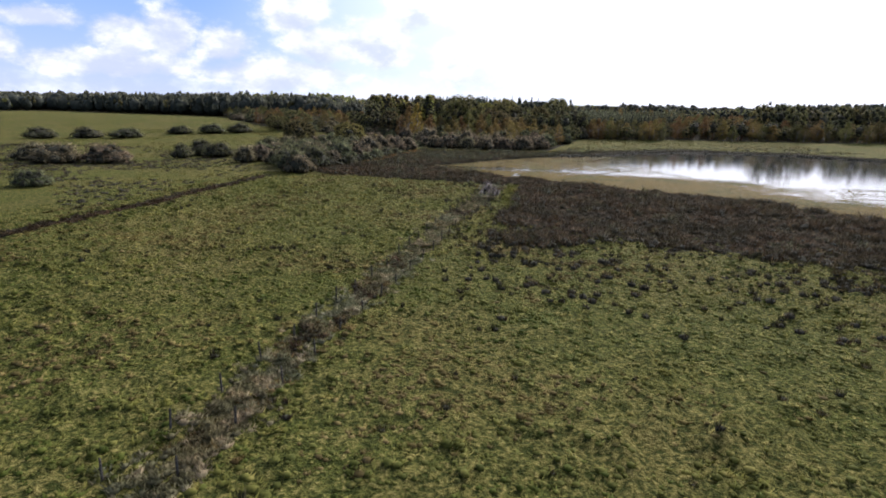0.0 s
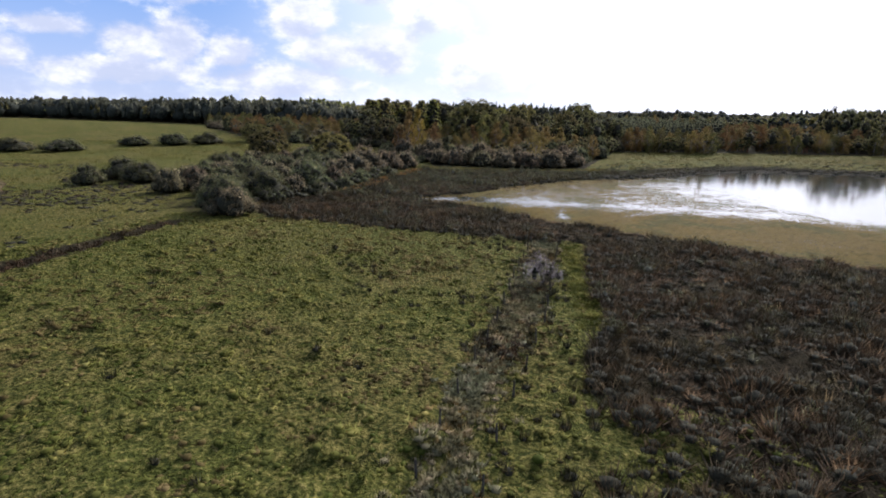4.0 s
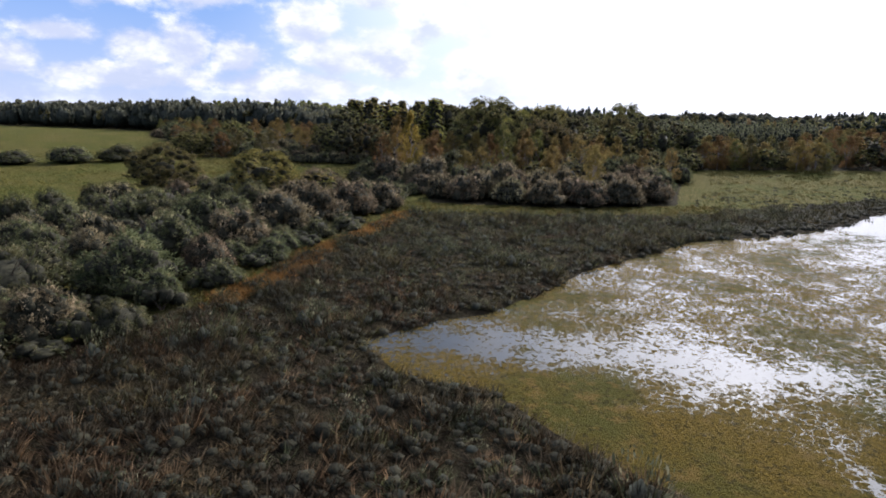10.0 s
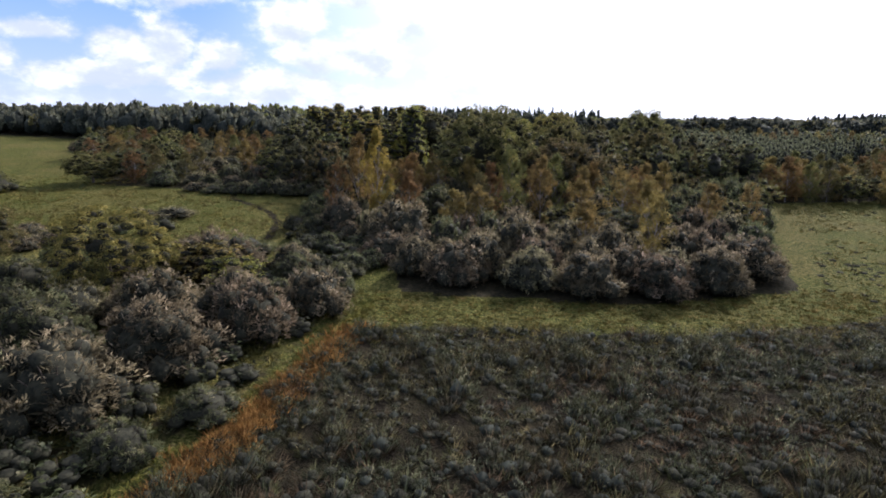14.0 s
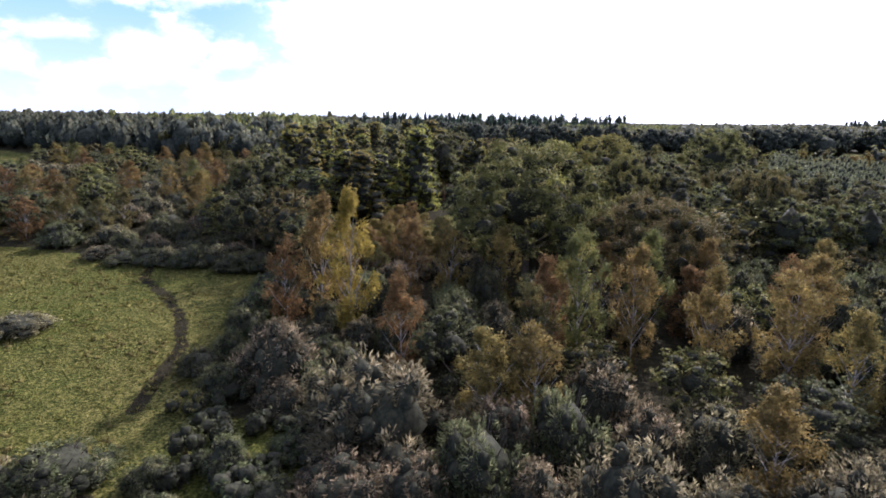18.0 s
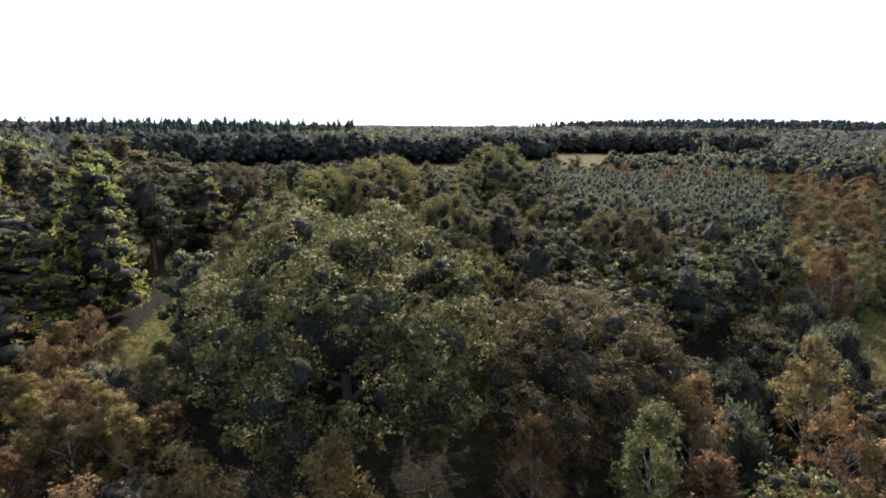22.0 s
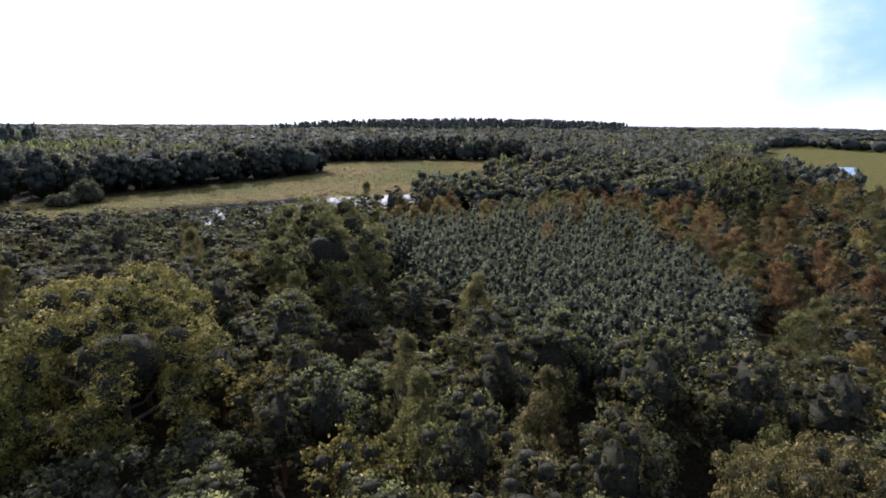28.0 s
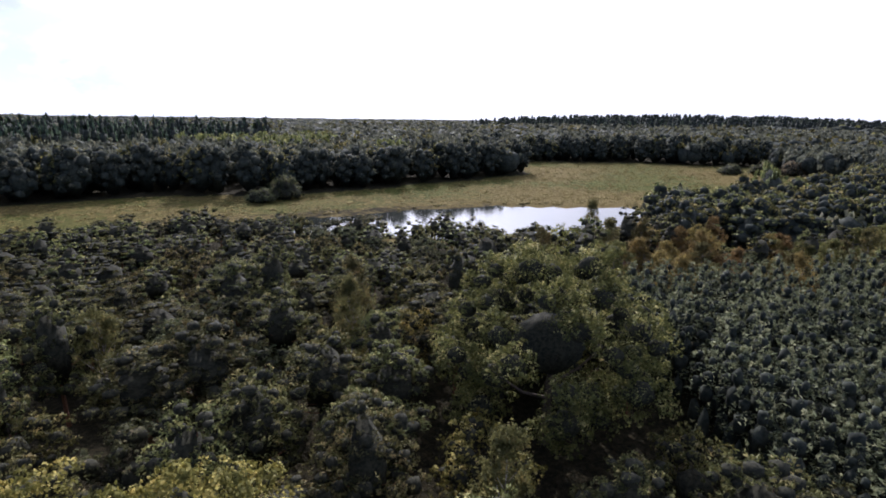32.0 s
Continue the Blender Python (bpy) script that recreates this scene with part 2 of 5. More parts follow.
def ground_height(x, y):
    x, y = np.asarray(x, float), np.asarray(y, float)
    turf = np.clip((145 - y) / 20, 0, 1) * np.clip((70 - np.abs(x)) / 8, 0, 1)
    h = 0.12 * wave(x, y, 0.11, 1.0) + 0.05 * wave(x, y, 0.7, 2.0) 
    patchy = 0.35 + 0.9 * lumps_at(x, y, 7.0, 3)
    h += turf * patchy * (0.8 * np.maximum(0, lumps_at(x, y, 1.35, 1) - 0.5) + 0.75 * np.maximum(0, lumps_at(x, y, 0.8, 2) - 0.45))
    k = np.clip((y - 235) / 185, 0, 1)
    h += 6.5 * k * k * (3 - 2 * k)
    h += 3.0 * np.exp(-(((x - 40) / 190) ** 2 + ((y - 860) / 170) ** 2)) + 19.0 * np.exp(-(((x - 1200) / 620) ** 2 + ((y - 1050) / 360) ** 2))
    for poly in (POND, POND_FAR, POND_EAST):
        h -= 0.75 * np.clip((signed(poly, x, y) + 1.2) / 3.0, 0, 1)
    h -= 0.6 * np.clip(1 - edge_distance(DITCH_WEST, x, y, False) / 2.0, 0, 1)
    h -= 0.25 * np.clip(1 - edge_distance(DITCH_MID, x, y, False) / 2.2, 0, 1)
    return h


# ---- materials ----
def material(name):
    m = bpy.data.materials.new(name)
    m.use_nodes = True
    m.node_tree.nodes.clear()
    out = m.node_tree.nodes.new("ShaderNodeOutputMaterial")
    return m, m.node_tree, out


def leaf_material(name, dark, light, tip=None, through_light=0.3, gloss=0.42, spread=0.32, patches=None, shine=0.07):
    """Foliage: colour varies from tree to tree and from leaf to leaf; some light passes through."""
    m, nt, out = material(name)
    geo = nt.nodes.new("ShaderNodeNewGeometry")
    info = nt.nodes.new("ShaderNodeObjectInfo")
    spot = nt.nodes.new("ShaderNodeTexCoord").outputs["Object"]
    spray = ramp_node(nt, noise_node(nt, 0.8, 3.0, spot, 0.6), 0.34, 0.66)
    fac = math_node(nt, "MULTIPLY_ADD", geo.outputs["Random Per Island"], 0.26, math_node(nt, "MULTIPLY", spray, 0.7))
    col = mix_node(nt, fac, dark, light)
    if tip:
        pick = math_node(nt, "MULTIPLY", ramp_node(nt, fac, 0.62, 0.95), 0.7)
        col = mix_node(nt, pick, col, tip)
    if patches:
        where = nt.nodes.new("ShaderNodeTexCoord").outputs["Object"]
        col = mix_node(nt, ramp_node(nt, noise_node(nt, 0.45, 3.0, where, 0.6), 0.42, 0.6), col, mix_node(nt, 1.0, col, patches[0], "MULTIPLY"))
        col = mix_node(nt, ramp_node(nt, noise_node(nt, 0.1, 3.0, where, 0.6), 0.42, 0.6), col, mix_node(nt, 1.0, col, patches[1], "MULTIPLY"))
    hsv = nt.nodes.new("ShaderNodeHueSaturation")
    nt.links.new(col, hsv.inputs["Color"])
    nt.links.new(math_node(nt, "MULTIPLY_ADD", info.outputs["Random"], 0.05, 0.475), hsv.inputs["Hue"])
    nt.links.new(math_node(nt, "MULTIPLY_ADD", info.outputs["Random"], spread, 1 - spread / 2), hsv.inputs["Value"])
    bsdf = node(nt, "ShaderNodeBsdfPrincipled", Roughness=gloss + 0.2, Specular_IOR_Level=shine)
    nt.links.new(hsv.outputs[0], bsdf.inputs["Base Color"])
    glow = nt.nodes.new("ShaderNodeBsdfTranslucent")
    nt.links.new(hsv.outputs[0], glow.inputs[0])
    mixed = node(nt, "ShaderNodeMixShader", Fac=through_light)
    nt.links.new(bsdf.outputs[0], mixed.inputs[1])
    nt.links.new(glow.outputs[0], mixed.inputs[2])
    nt.links.new(mixed.outputs[0], out.inputs[0])
    return m


def bark_material(name, dark, light, scale):
    m, nt, out = material(name)
    co = nt.nodes.new("ShaderNodeTexCoord").outputs["Object"]
    col = mix_node(nt, ramp_node(nt, noise_node(nt, scale, 5.0, co, 0.65), 0.35, 0.62), dark, light)
    bsdf = node(nt, "ShaderNodeBsdfPrincipled", Roughness=0.9, Specular_IOR_Level=0.1)
    nt.links.new(col, bsdf.inputs["Base Color"])
    bump = node(nt, "ShaderNodeBump", Strength=0.8, Distance=0.06)
    nt.links.new(noise_node(nt, scale * 3, 4.0, co), bump.inputs["Height"])
    nt.links.new(bump.outputs[0], bsdf.inputs["Normal"])
    nt.links.new(bsdf.outputs[0], out.inputs[0])
    return m


OAK = leaf_material("oak leaves", (0.056, 0.058, 0.019), (0.185, 0.162, 0.052), (0.47, 0.36, 0.165), through_light=0.36)
OAK_GOLD = leaf_material("yellowing oak leaves", (0.085, 0.085, 0.024), (0.29, 0.25, 0.06), (0.5, 0.39, 0.12), through_light=0.3)
WILLOW = leaf_material("grey willow leaves", (0.085, 0.07, 0.042), (0.255, 0.207, 0.118), (0.54, 0.43, 0.275), 0.44, 0.45)
WILLOW_GREEN = leaf_material("green willow leaves", (0.05, 0.06, 0.028), (0.15, 0.15, 0.068), (0.29, 0.25, 0.145), 0.42, 0.45)
BIRCH = leaf_material("autumn birch leaves", (0.125, 0.092, 0.038), (0.3, 0.205, 0.072), (0.45, 0.29, 0.105), 0.5, 0.5)
BIRCH_GOLD = leaf_material("golden birch leaves", (0.17, 0.125, 0.03), (0.4, 0.27, 0.06), (0.52, 0.36, 0.1), 0.45, 0.5)
BIRCH_GREEN = leaf_material("yellow-green birch leaves", (0.085, 0.085, 0.035), (0.2, 0.175, 0.06), (0.32, 0.23, 0.09), 0.5, 0.5)
PINE = leaf_material("pine needles", (0.064, 0.071, 0.027), (0.195, 0.188, 0.068), (0.39, 0.315, 0.135), 0.36, 0.5, spread=0.6)
TAWNY = leaf_material("tawny meadow grass", (0.11, 0.09, 0.03), (0.25, 0.2, 0.075), (0.34, 0.27, 0.12), 0.38, 0.6, shine=0.04)
YOUNG_PINE = leaf_material("young pine needles", (0.085, 0.095, 0.05), (0.2, 0.205, 0.112), (0.3, 0.285, 0.17), 0.36, 0.55)
LARCH = leaf_material("yellowing larch needles", (0.11, 0.115, 0.03), (0.32, 0.275, 0.065), (0.46, 0.33, 0.08), 0.42, 0.55)
SPRUCE = leaf_material("dark spruce needles", (0.0348, 0.0561, 0.0328), (0.0869, 0.108, 0.0614), None, 0.1, 0.55)
# Haze over the far woods is put into this paler, greyer leaf colour.
HAZED_LEAF = leaf_material("distant mixed foliage greyed for haze", (0.06, 0.068, 0.05), (0.155, 0.158, 0.106), (0.28, 0.245, 0.15), 0.42, 0.6)
RUSH = leaf_material("brown rushes", (0.024, 0.018, 0.012), (0.066, 0.048, 0.032), (0.145, 0.106, 0.07), 0.28, 0.6, patches=((1.6, 1.35, 1.15), (0.72, 0.85, 0.8)), shine=0.04)
RUSH_GREEN = leaf_material("green rushes", (0.02, 0.023, 0.012), (0.052, 0.054, 0.027), (0.1, 0.09, 0.052), 0.25, 0.55, patches=((1.5, 1.35, 1.2), (1.1, 0.9, 0.9)), shine=0.04)
MYRTLE = leaf_material("grey-green bog shrub leaves", (0.026, 0.03, 0.017), (0.08, 0.082, 0.048), (0.22, 0.2, 0.14), 0.3, 0.5, patches=((1.3, 1.2, 1.1), (0.85, 0.85, 0.82)), shine=0.05)
BRACKEN = leaf_material("rusty dead grass", (0.15, 0.08, 0.022), (0.34, 0.19, 0.055), None, 0.38, 0.6)
GRASS = leaf_material("meadow grass blades", (0.06, 0.064, 0.014), (0.15, 0.138, 0.036), (0.25, 0.2, 0.07), 0.38, 0.55, patches=((0.82, 0.86, 0.76), (1.15, 1.06, 1.05)), shine=0.04)
TURF_TAN = leaf_material("dry bent grass", (0.08, 0.062, 0.022), (0.175, 0.13, 0.05), (0.26, 0.19, 0.085), 0.35, 0.6, patches=((0.7, 0.7, 0.7), (1.15, 1.2, 1.0)), shine=0.04)
TURF_LUSH = leaf_material("lush green grass", (0.045, 0.068, 0.012), (0.1, 0.125, 0.024), (0.17, 0.175, 0.045), 0.38, 0.55, shine=0.04)
STRIP = leaf_material("grey-green strip plants", (0.075, 0.08, 0.045), (0.18, 0.17, 0.105), (0.33, 0.28, 0.2), 0.35, 0.55, patches=((1.2, 1.15, 1.1), (1.05, 0.88, 0.85)), shine=0.05)
BLOSSOM = leaf_material("pale seed heads", (0.12, 0.1, 0.09), (0.42, 0.38, 0.38), (0.6, 0.56, 0.55), 0.3, 0.6)
BARK = bark_material("brown bark", (0.05, 0.04, 0.03), (0.13, 0.1, 0.075), 6.0)
BARK_BIRCH = bark_material("birch bark", (0.1, 0.085, 0.075), (0.42, 0.37, 0.33), 4.0)
BARK_PINE = bark_material("reddish pine bark", (0.09, 0.045, 0.028), (0.22, 0.11, 0.06), 7.0)
POST_WOOD = bark_material("weathered post wood", (0.03, 0.026, 0.022), (0.1, 0.09, 0.075), 12.0)


# Shade inside distant trees and low shrubs, given as a darker base colour.
FAR_SHADE = bark_material("inner foliage with painted shade", (0.017, 0.02, 0.016), (0.046, 0.05, 0.037), 0.9)
# Dark colour for the inside of crowns: twigs plus painted shade behind the leaves.
INNER_SHADE = bark_material("inner twigs and leaves, shade in the colour", (0.016, 0.016, 0.011), (0.042, 0.04, 0.025), 3.2)


def ground_material():
    m, nt, out = material("meadow and marsh ground")
    co = nt.nodes.new("ShaderNodeTexCoord").outputs["Object"]
    zone = nt.nodes.new("ShaderNodeVertexColor")
    zone.layer_name = "zone"
    sep = nt.nodes.new("ShaderNodeSeparateColor")
    nt.links.new(zone.outputs["Color"], sep.inputs[0])
    fine = noise_node(nt, 1.7, 6.0, co, 0.75)
    mid = noise_node(nt, 0.32, 5.0, co, 0.6)
    broad = noise_node(nt, 0.045, 4.0, co, 0.55)
    tuft = noise_node(nt, 3.4, 4.0, co, 0.6)
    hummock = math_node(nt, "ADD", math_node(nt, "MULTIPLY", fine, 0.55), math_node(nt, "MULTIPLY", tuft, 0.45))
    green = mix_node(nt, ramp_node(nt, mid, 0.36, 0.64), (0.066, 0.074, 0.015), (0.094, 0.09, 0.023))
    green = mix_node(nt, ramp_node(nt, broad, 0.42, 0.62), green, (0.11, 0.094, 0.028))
    # Darkest green at the lowest hummock values, tan at the highest.
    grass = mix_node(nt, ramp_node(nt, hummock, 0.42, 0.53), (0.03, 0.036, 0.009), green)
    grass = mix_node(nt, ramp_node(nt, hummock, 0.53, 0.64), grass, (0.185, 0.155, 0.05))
    marsh = mix_node(nt, ramp_node(nt, mid, 0.35, 0.65), (0.015, 0.012, 0.008), (0.03, 0.025, 0.014))
    marsh = mix_node(nt, ramp_node(nt, fine, 0.5, 0.7), marsh, (0.042, 0.034, 0.018))
    floor = mix_node(nt, ramp_node(nt, fine, 0.4, 0.65), (0.02, 0.018, 0.011), (0.046, 0.038, 0.021))
    dry = mix_node(nt, ramp_node(nt, fine, 0.4, 0.65), (0.1, 0.068, 0.024), (0.16, 0.13, 0.045))

    def edge(channel):
        wobble = math_node(nt, "MULTIPLY_ADD", math_node(nt, "SUBTRACT", mid, 0.5), 0.9, channel)
        wobble = math_node(nt, "MULTIPLY_ADD", math_node(nt, "SUBTRACT", fine, 0.5), 0.5, wobble)
        return ramp_node(nt, wobble, 0.38, 0.62)

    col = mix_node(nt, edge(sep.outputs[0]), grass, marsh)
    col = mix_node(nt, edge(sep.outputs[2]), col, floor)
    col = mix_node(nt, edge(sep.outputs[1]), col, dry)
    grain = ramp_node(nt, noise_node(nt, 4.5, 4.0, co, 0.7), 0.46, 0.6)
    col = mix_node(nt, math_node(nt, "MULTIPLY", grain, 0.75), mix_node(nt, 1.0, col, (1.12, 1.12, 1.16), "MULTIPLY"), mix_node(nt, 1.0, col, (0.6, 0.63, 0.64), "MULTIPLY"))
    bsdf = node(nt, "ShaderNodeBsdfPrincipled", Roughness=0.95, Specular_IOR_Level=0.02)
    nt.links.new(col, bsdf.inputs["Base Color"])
    bump = node(nt, "ShaderNodeBump", Strength=0.9, Distance=0.55)
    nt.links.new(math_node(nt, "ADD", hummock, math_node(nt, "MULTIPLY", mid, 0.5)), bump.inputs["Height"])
    nt.links.new(bump.outputs[0], bsdf.inputs["Normal"])
    nt.links.new(bsdf.outputs[0], out.inputs[0])
    return m


def water_material(name, weed_amount):
    """Still water with ripples; a floating mat of yellow-brown weed where the mesh's weed value is high."""
    m, nt, out = material(name)
    co = nt.nodes.new("ShaderNodeTexCoord").outputs["Object"]
    ripple = noise_node(nt, 1.6, 4.0, co, 0.6)
    swell = noise_node(nt, 0.35, 2.0, co, 0.5)
    bump = node(nt, "ShaderNodeBump", Strength=0.07, Distance=0.1)
    nt.links.new(math_node(nt, "ADD", math_node(nt, "MULTIPLY", ripple, 0.7), swell), bump.inputs["Height"])
    water = node(nt, "ShaderNodeBsdfPrincipled", Roughness=0.07, IOR=1.33)
    water.inputs["Base Color"].default_value = (0.02, 0.022, 0.018, 1)
    nt.links.new(bump.outputs[0], water.inputs["Normal"])
    if not weed_amount:
        nt.links.new(water.outputs[0], out.inputs[0])
        return m
    zone = nt.nodes.new("ShaderNodeVertexColor")
    zone.layer_name = "weed"
    sep = nt.nodes.new("ShaderNodeSeparateColor")
    nt.links.new(zone.outputs["Color"], sep.inputs[0])
    patch = noise_node(nt, 0.09, 4.0, co, 0.6)
    fine = noise_node(nt, 0.3, 4.0, co, 0.6)
    amount = math_node(nt, "MULTIPLY_ADD", math_node(nt, "SUBTRACT", patch, 0.5), 1.1, sep.outputs[0])
    amount = math_node(nt, "MULTIPLY_ADD", math_node(nt, "SUBTRACT", fine, 0.5), 0.9, amount)
    speckle = noise_node(nt, 2.0, 8.0, co, 0.74)
    level = math_node(nt, "SUBTRACT", 0.65, math_node(nt, "MULTIPLY", amount, 0.4))
    flecks = ramp_node(nt, math_node(nt, "SUBTRACT", speckle, level), -0.012, 0.03)
    wander = nt.nodes.new("ShaderNodeVectorMath")
    wander.operation = "ADD"
    bend = nt.nodes.new("ShaderNodeTexNoise")
    bend.inputs["Scale"].default_value, bend.inputs["Detail"].default_value = 1.3, 5.0
    nt.links.new(co, bend.inputs["Vector"])
    nt.links.new(co, wander.inputs[0])
    nt.links.new(bend.outputs["Color"], wander.inputs[1])
    cells = node(nt, "ShaderNodeTexVoronoi", Scale=1.3, Randomness=1.0)
    cells.feature = "DISTANCE_TO_EDGE"
    nt.links.new(wander.outputs[0], cells.inputs["Vector"])
    gap = math_node(nt, "MULTIPLY", math_node(nt, "SUBTRACT", 0.74, amount), 0.14)
    mask = math_node(nt, "MULTIPLY", flecks, ramp_node(nt, math_node(nt, "SUBTRACT", cells.outputs["Distance"], gap), -0.01, 0.03))
    weed = node(nt, "ShaderNodeBsdfPrincipled", Roughness=0.85, Specular_IOR_Level=0.03)
    grain = noise_node(nt, 5.0, 5.0, co, 0.7)
    wcol = mix_node(nt, ramp_node(nt, grain, 0.36, 0.64), (0.056, 0.04, 0.006), (0.135, 0.092, 0.016))
    wcol = mix_node(nt, ramp_node(nt, patch, 0.45, 0.65), wcol, (0.062, 0.058, 0.012))
    wcol = mix_node(nt, ramp_node(nt, noise_node(nt, 0.9, 4.0, co, 0.65), 0.5, 0.66), wcol, (0.12, 0.082, 0.022))
    wcol = mix_node(nt, math_node(nt, "MULTIPLY", ramp_node(nt, noise_node(nt, 2.4, 6.0, co, 0.72), 0.53, 0.62), 0.8), wcol, (0.024, 0.022, 0.006))
    nt.links.new(wcol, weed.inputs["Base Color"])
    wb = node(nt, "ShaderNodeBump", Strength=1.0, Distance=0.3)
    nt.links.new(grain, wb.inputs["Height"])
    nt.links.new(wb.outputs[0], weed.inputs["Normal"])
    mixed = nt.nodes.new("ShaderNodeMixShader")
    nt.links.new(mask, mixed.inputs[0])
    nt.links.new(water.outputs[0], mixed.inputs[1])
    nt.links.new(weed.outputs[0], mixed.inputs[2])
    nt.links.new(mixed.outputs[0], out.inputs[0])
    return m


# ---- mesh helpers ----
def mesh_of(name, verts, faces, mat):
    me = bpy.data.meshes.new(name)
    if isinstance(faces, list):
        me.from_pydata([tuple(v) for v in verts], [], faces)
    else:
        # an array of quads; one whose last corner repeats another is a triangle
        quads = np.asarray(faces)
        three = (quads[:, 3] == quads[:, 2]) | (quads[:, 3] == quads[:, 0])
        used = np.ones(quads.shape, bool)
        used[three, 3] = False
        sides = used.sum(1)
        corners = quads[used]
        me.vertices.add(len(verts))
        me.vertices.foreach_set("co", np.asarray(verts, np.float32).ravel())
        me.loops.add(len(corners))
        me.loops.foreach_set("vertex_index", corners.astype(np.int32))
        me.polygons.add(len(quads))
        me.polygons.foreach_set("loop_start", (np.cumsum(sides) - sides).astype(np.int32))
        me.update(calc_edges=True)
    me.materials.append(mat)
    return me


def part(name, me, parent, label=""):
    ob = new(name, me)
    ob.parent = parent
    return tagged(ob, label)


def unit(v):
    return v / np.maximum(np.linalg.norm(v, axis=-1, keepdims=True), 1e-9)


def leaf_quads(rng, pos, out, size, aspect=1.5, loose=0.7, along=0.0):
    """Pointed leaf clumps at pos. out: the way each faces. along: 1 for blades that point outwards, 0 for leaves that lie flat on the crown."""
    n = len(pos)
    r1, r2 = rng.normal(size=(n, 3)), rng.normal(size=(n, 3))
    normal = unit(out + loose * unit(r1))
    side = unit(np.cross(normal, unit(r2)))
    axis = unit(np.cross(side, normal) * (1 - along) + along * unit(out + 0.5 * unit(r1)))
    side = unit(np.cross(axis, unit(normal + 0.3 * r2)))
    s = (size * rng.uniform(0.6, 1.35, n))[:, None]
    half = s / aspect / 2
    bend = unit(np.cross(side, axis)) * s * 0.12
    a, c = pos - axis * s / 2, pos + axis * s / 2
    turn = (np.einsum("ij,ij->i", np.cross(side, axis), out) < 0)[:, None]
    side = np.where(turn, -side, side)
    b, d = pos + side * half + bend, pos - side * half + bend
    verts = np.stack((a, b, c, d), 1).reshape(-1, 3)
    faces = np.arange(4 * n).reshape(-1, 4)
    return verts, faces


def leaf_normals(rng, out, uneven=0.5, up=0.15):
    """Shading normals for the corners of leaf_quads: sprays turn with the outside of their lump."""
    n = unit(out + uneven * unit(rng.normal(size=out.shape)) + np.array((0, 0, up)))
    return np.repeat(n, 4, 0)


def set_normals(me, normals):
    me.polygons.foreach_set("use_smooth", np.ones(len(me.polygons), bool))
    me.normals_split_custom_set_from_vertices(np.asarray(normals).tolist())


def shell(rng, centre, radii, n, low=-0.35, inner=0.25):
    """Points on the outside of a lump, with some deeper inside; also their outward ways."""
    few = max(4, n // 7)
    d = unit(rng.normal(size=(int(few * 2.4) + 8, 3)))
    d = d[d[:, 2] > low][:few]
    reach = np.repeat(rng.uniform(0.84, 1.22, len(d)), 7)[:n]
    d = unit(np.repeat(d, 7, 0)[:n] + rng.normal(size=(min(n, len(d) * 7), 3)) * 0.14)
    k = np.where(rng.random(len(d)) < inner, rng.uniform(0.45, 0.85, len(d)), reach[:len(d)] * rng.uniform(0.9, 1.06, len(d)))
    return centre + d * radii * k[:, None], unit(d / radii)


def tube(points, radii, sides=6):
    """A tapered round stem along points."""
    verts, faces = [], []
    for i, (p, r) in enumerate(zip(points, radii)):
        p = Vector(p)
        way = (Vector(points[min(i + 1, len(points) - 1)]) - Vector(points[max(i - 1, 0)])).normalized()
        u = way.orthogonal().normalized()
        v = way.cross(u)
        for k in range(sides):
            a = 2 * math.pi * k / sides
            verts.append(p + (u * math.cos(a) + v * math.sin(a)) * r)
    for i in range(len(points) - 1):
        for k in range(sides):
            k2 = (k + 1) % sides
            faces.append([i * sides + k, i * sides + k2, (i + 1) * sides + k2, (i + 1) * sides + k])
    return [tuple(v) for v in verts], faces


def joined(pieces):
    verts, faces = [], []
    for v, f in pieces:
        off = len(verts)
        verts += [tuple(p) for p in v]
        faces += [[i + off for i in q] for q in f]
    return verts, faces


def lump_body(rng, centre, radii, segs=6, rings=4, k=0.86, jag=0.16):
    """The dense inside of a lump of foliage: an uneven closed ball."""
    verts = [(0, 0, -1)]
    for i in range(1, rings):
        th = math.pi * i / rings
        for j in range(segs):
            a = 2 * math.pi * (j + 0.5 * (i % 2)) / segs
            verts.append((math.sin(th) * math.cos(a), math.sin(th) * math.sin(a), -math.cos(th)))
    verts.append((0, 0, 1))
    v = np.array(verts) * (k * rng.uniform(1 - jag, 1 + jag, (len(verts), 1)))
    last = len(verts) - 1
    faces = [[0, 1 + (j + 1) % segs, 1 + j, 0] for j in range(segs)]
    for i in range(rings - 2):
        for j in range(segs):
            p, q = 1 + i * segs, 1 + (i + 1) * segs
            faces.append([p + j, p + (j + 1) % segs, q + (j + 1) % segs, q + j])
    p = 1 + (rings - 2) * segs
    faces += [[p + j, p + (j + 1) % segs, last, last] for j in range(segs)]
    return np.asarray(centre, float) + v * np.asarray(radii, float), np.array(faces)


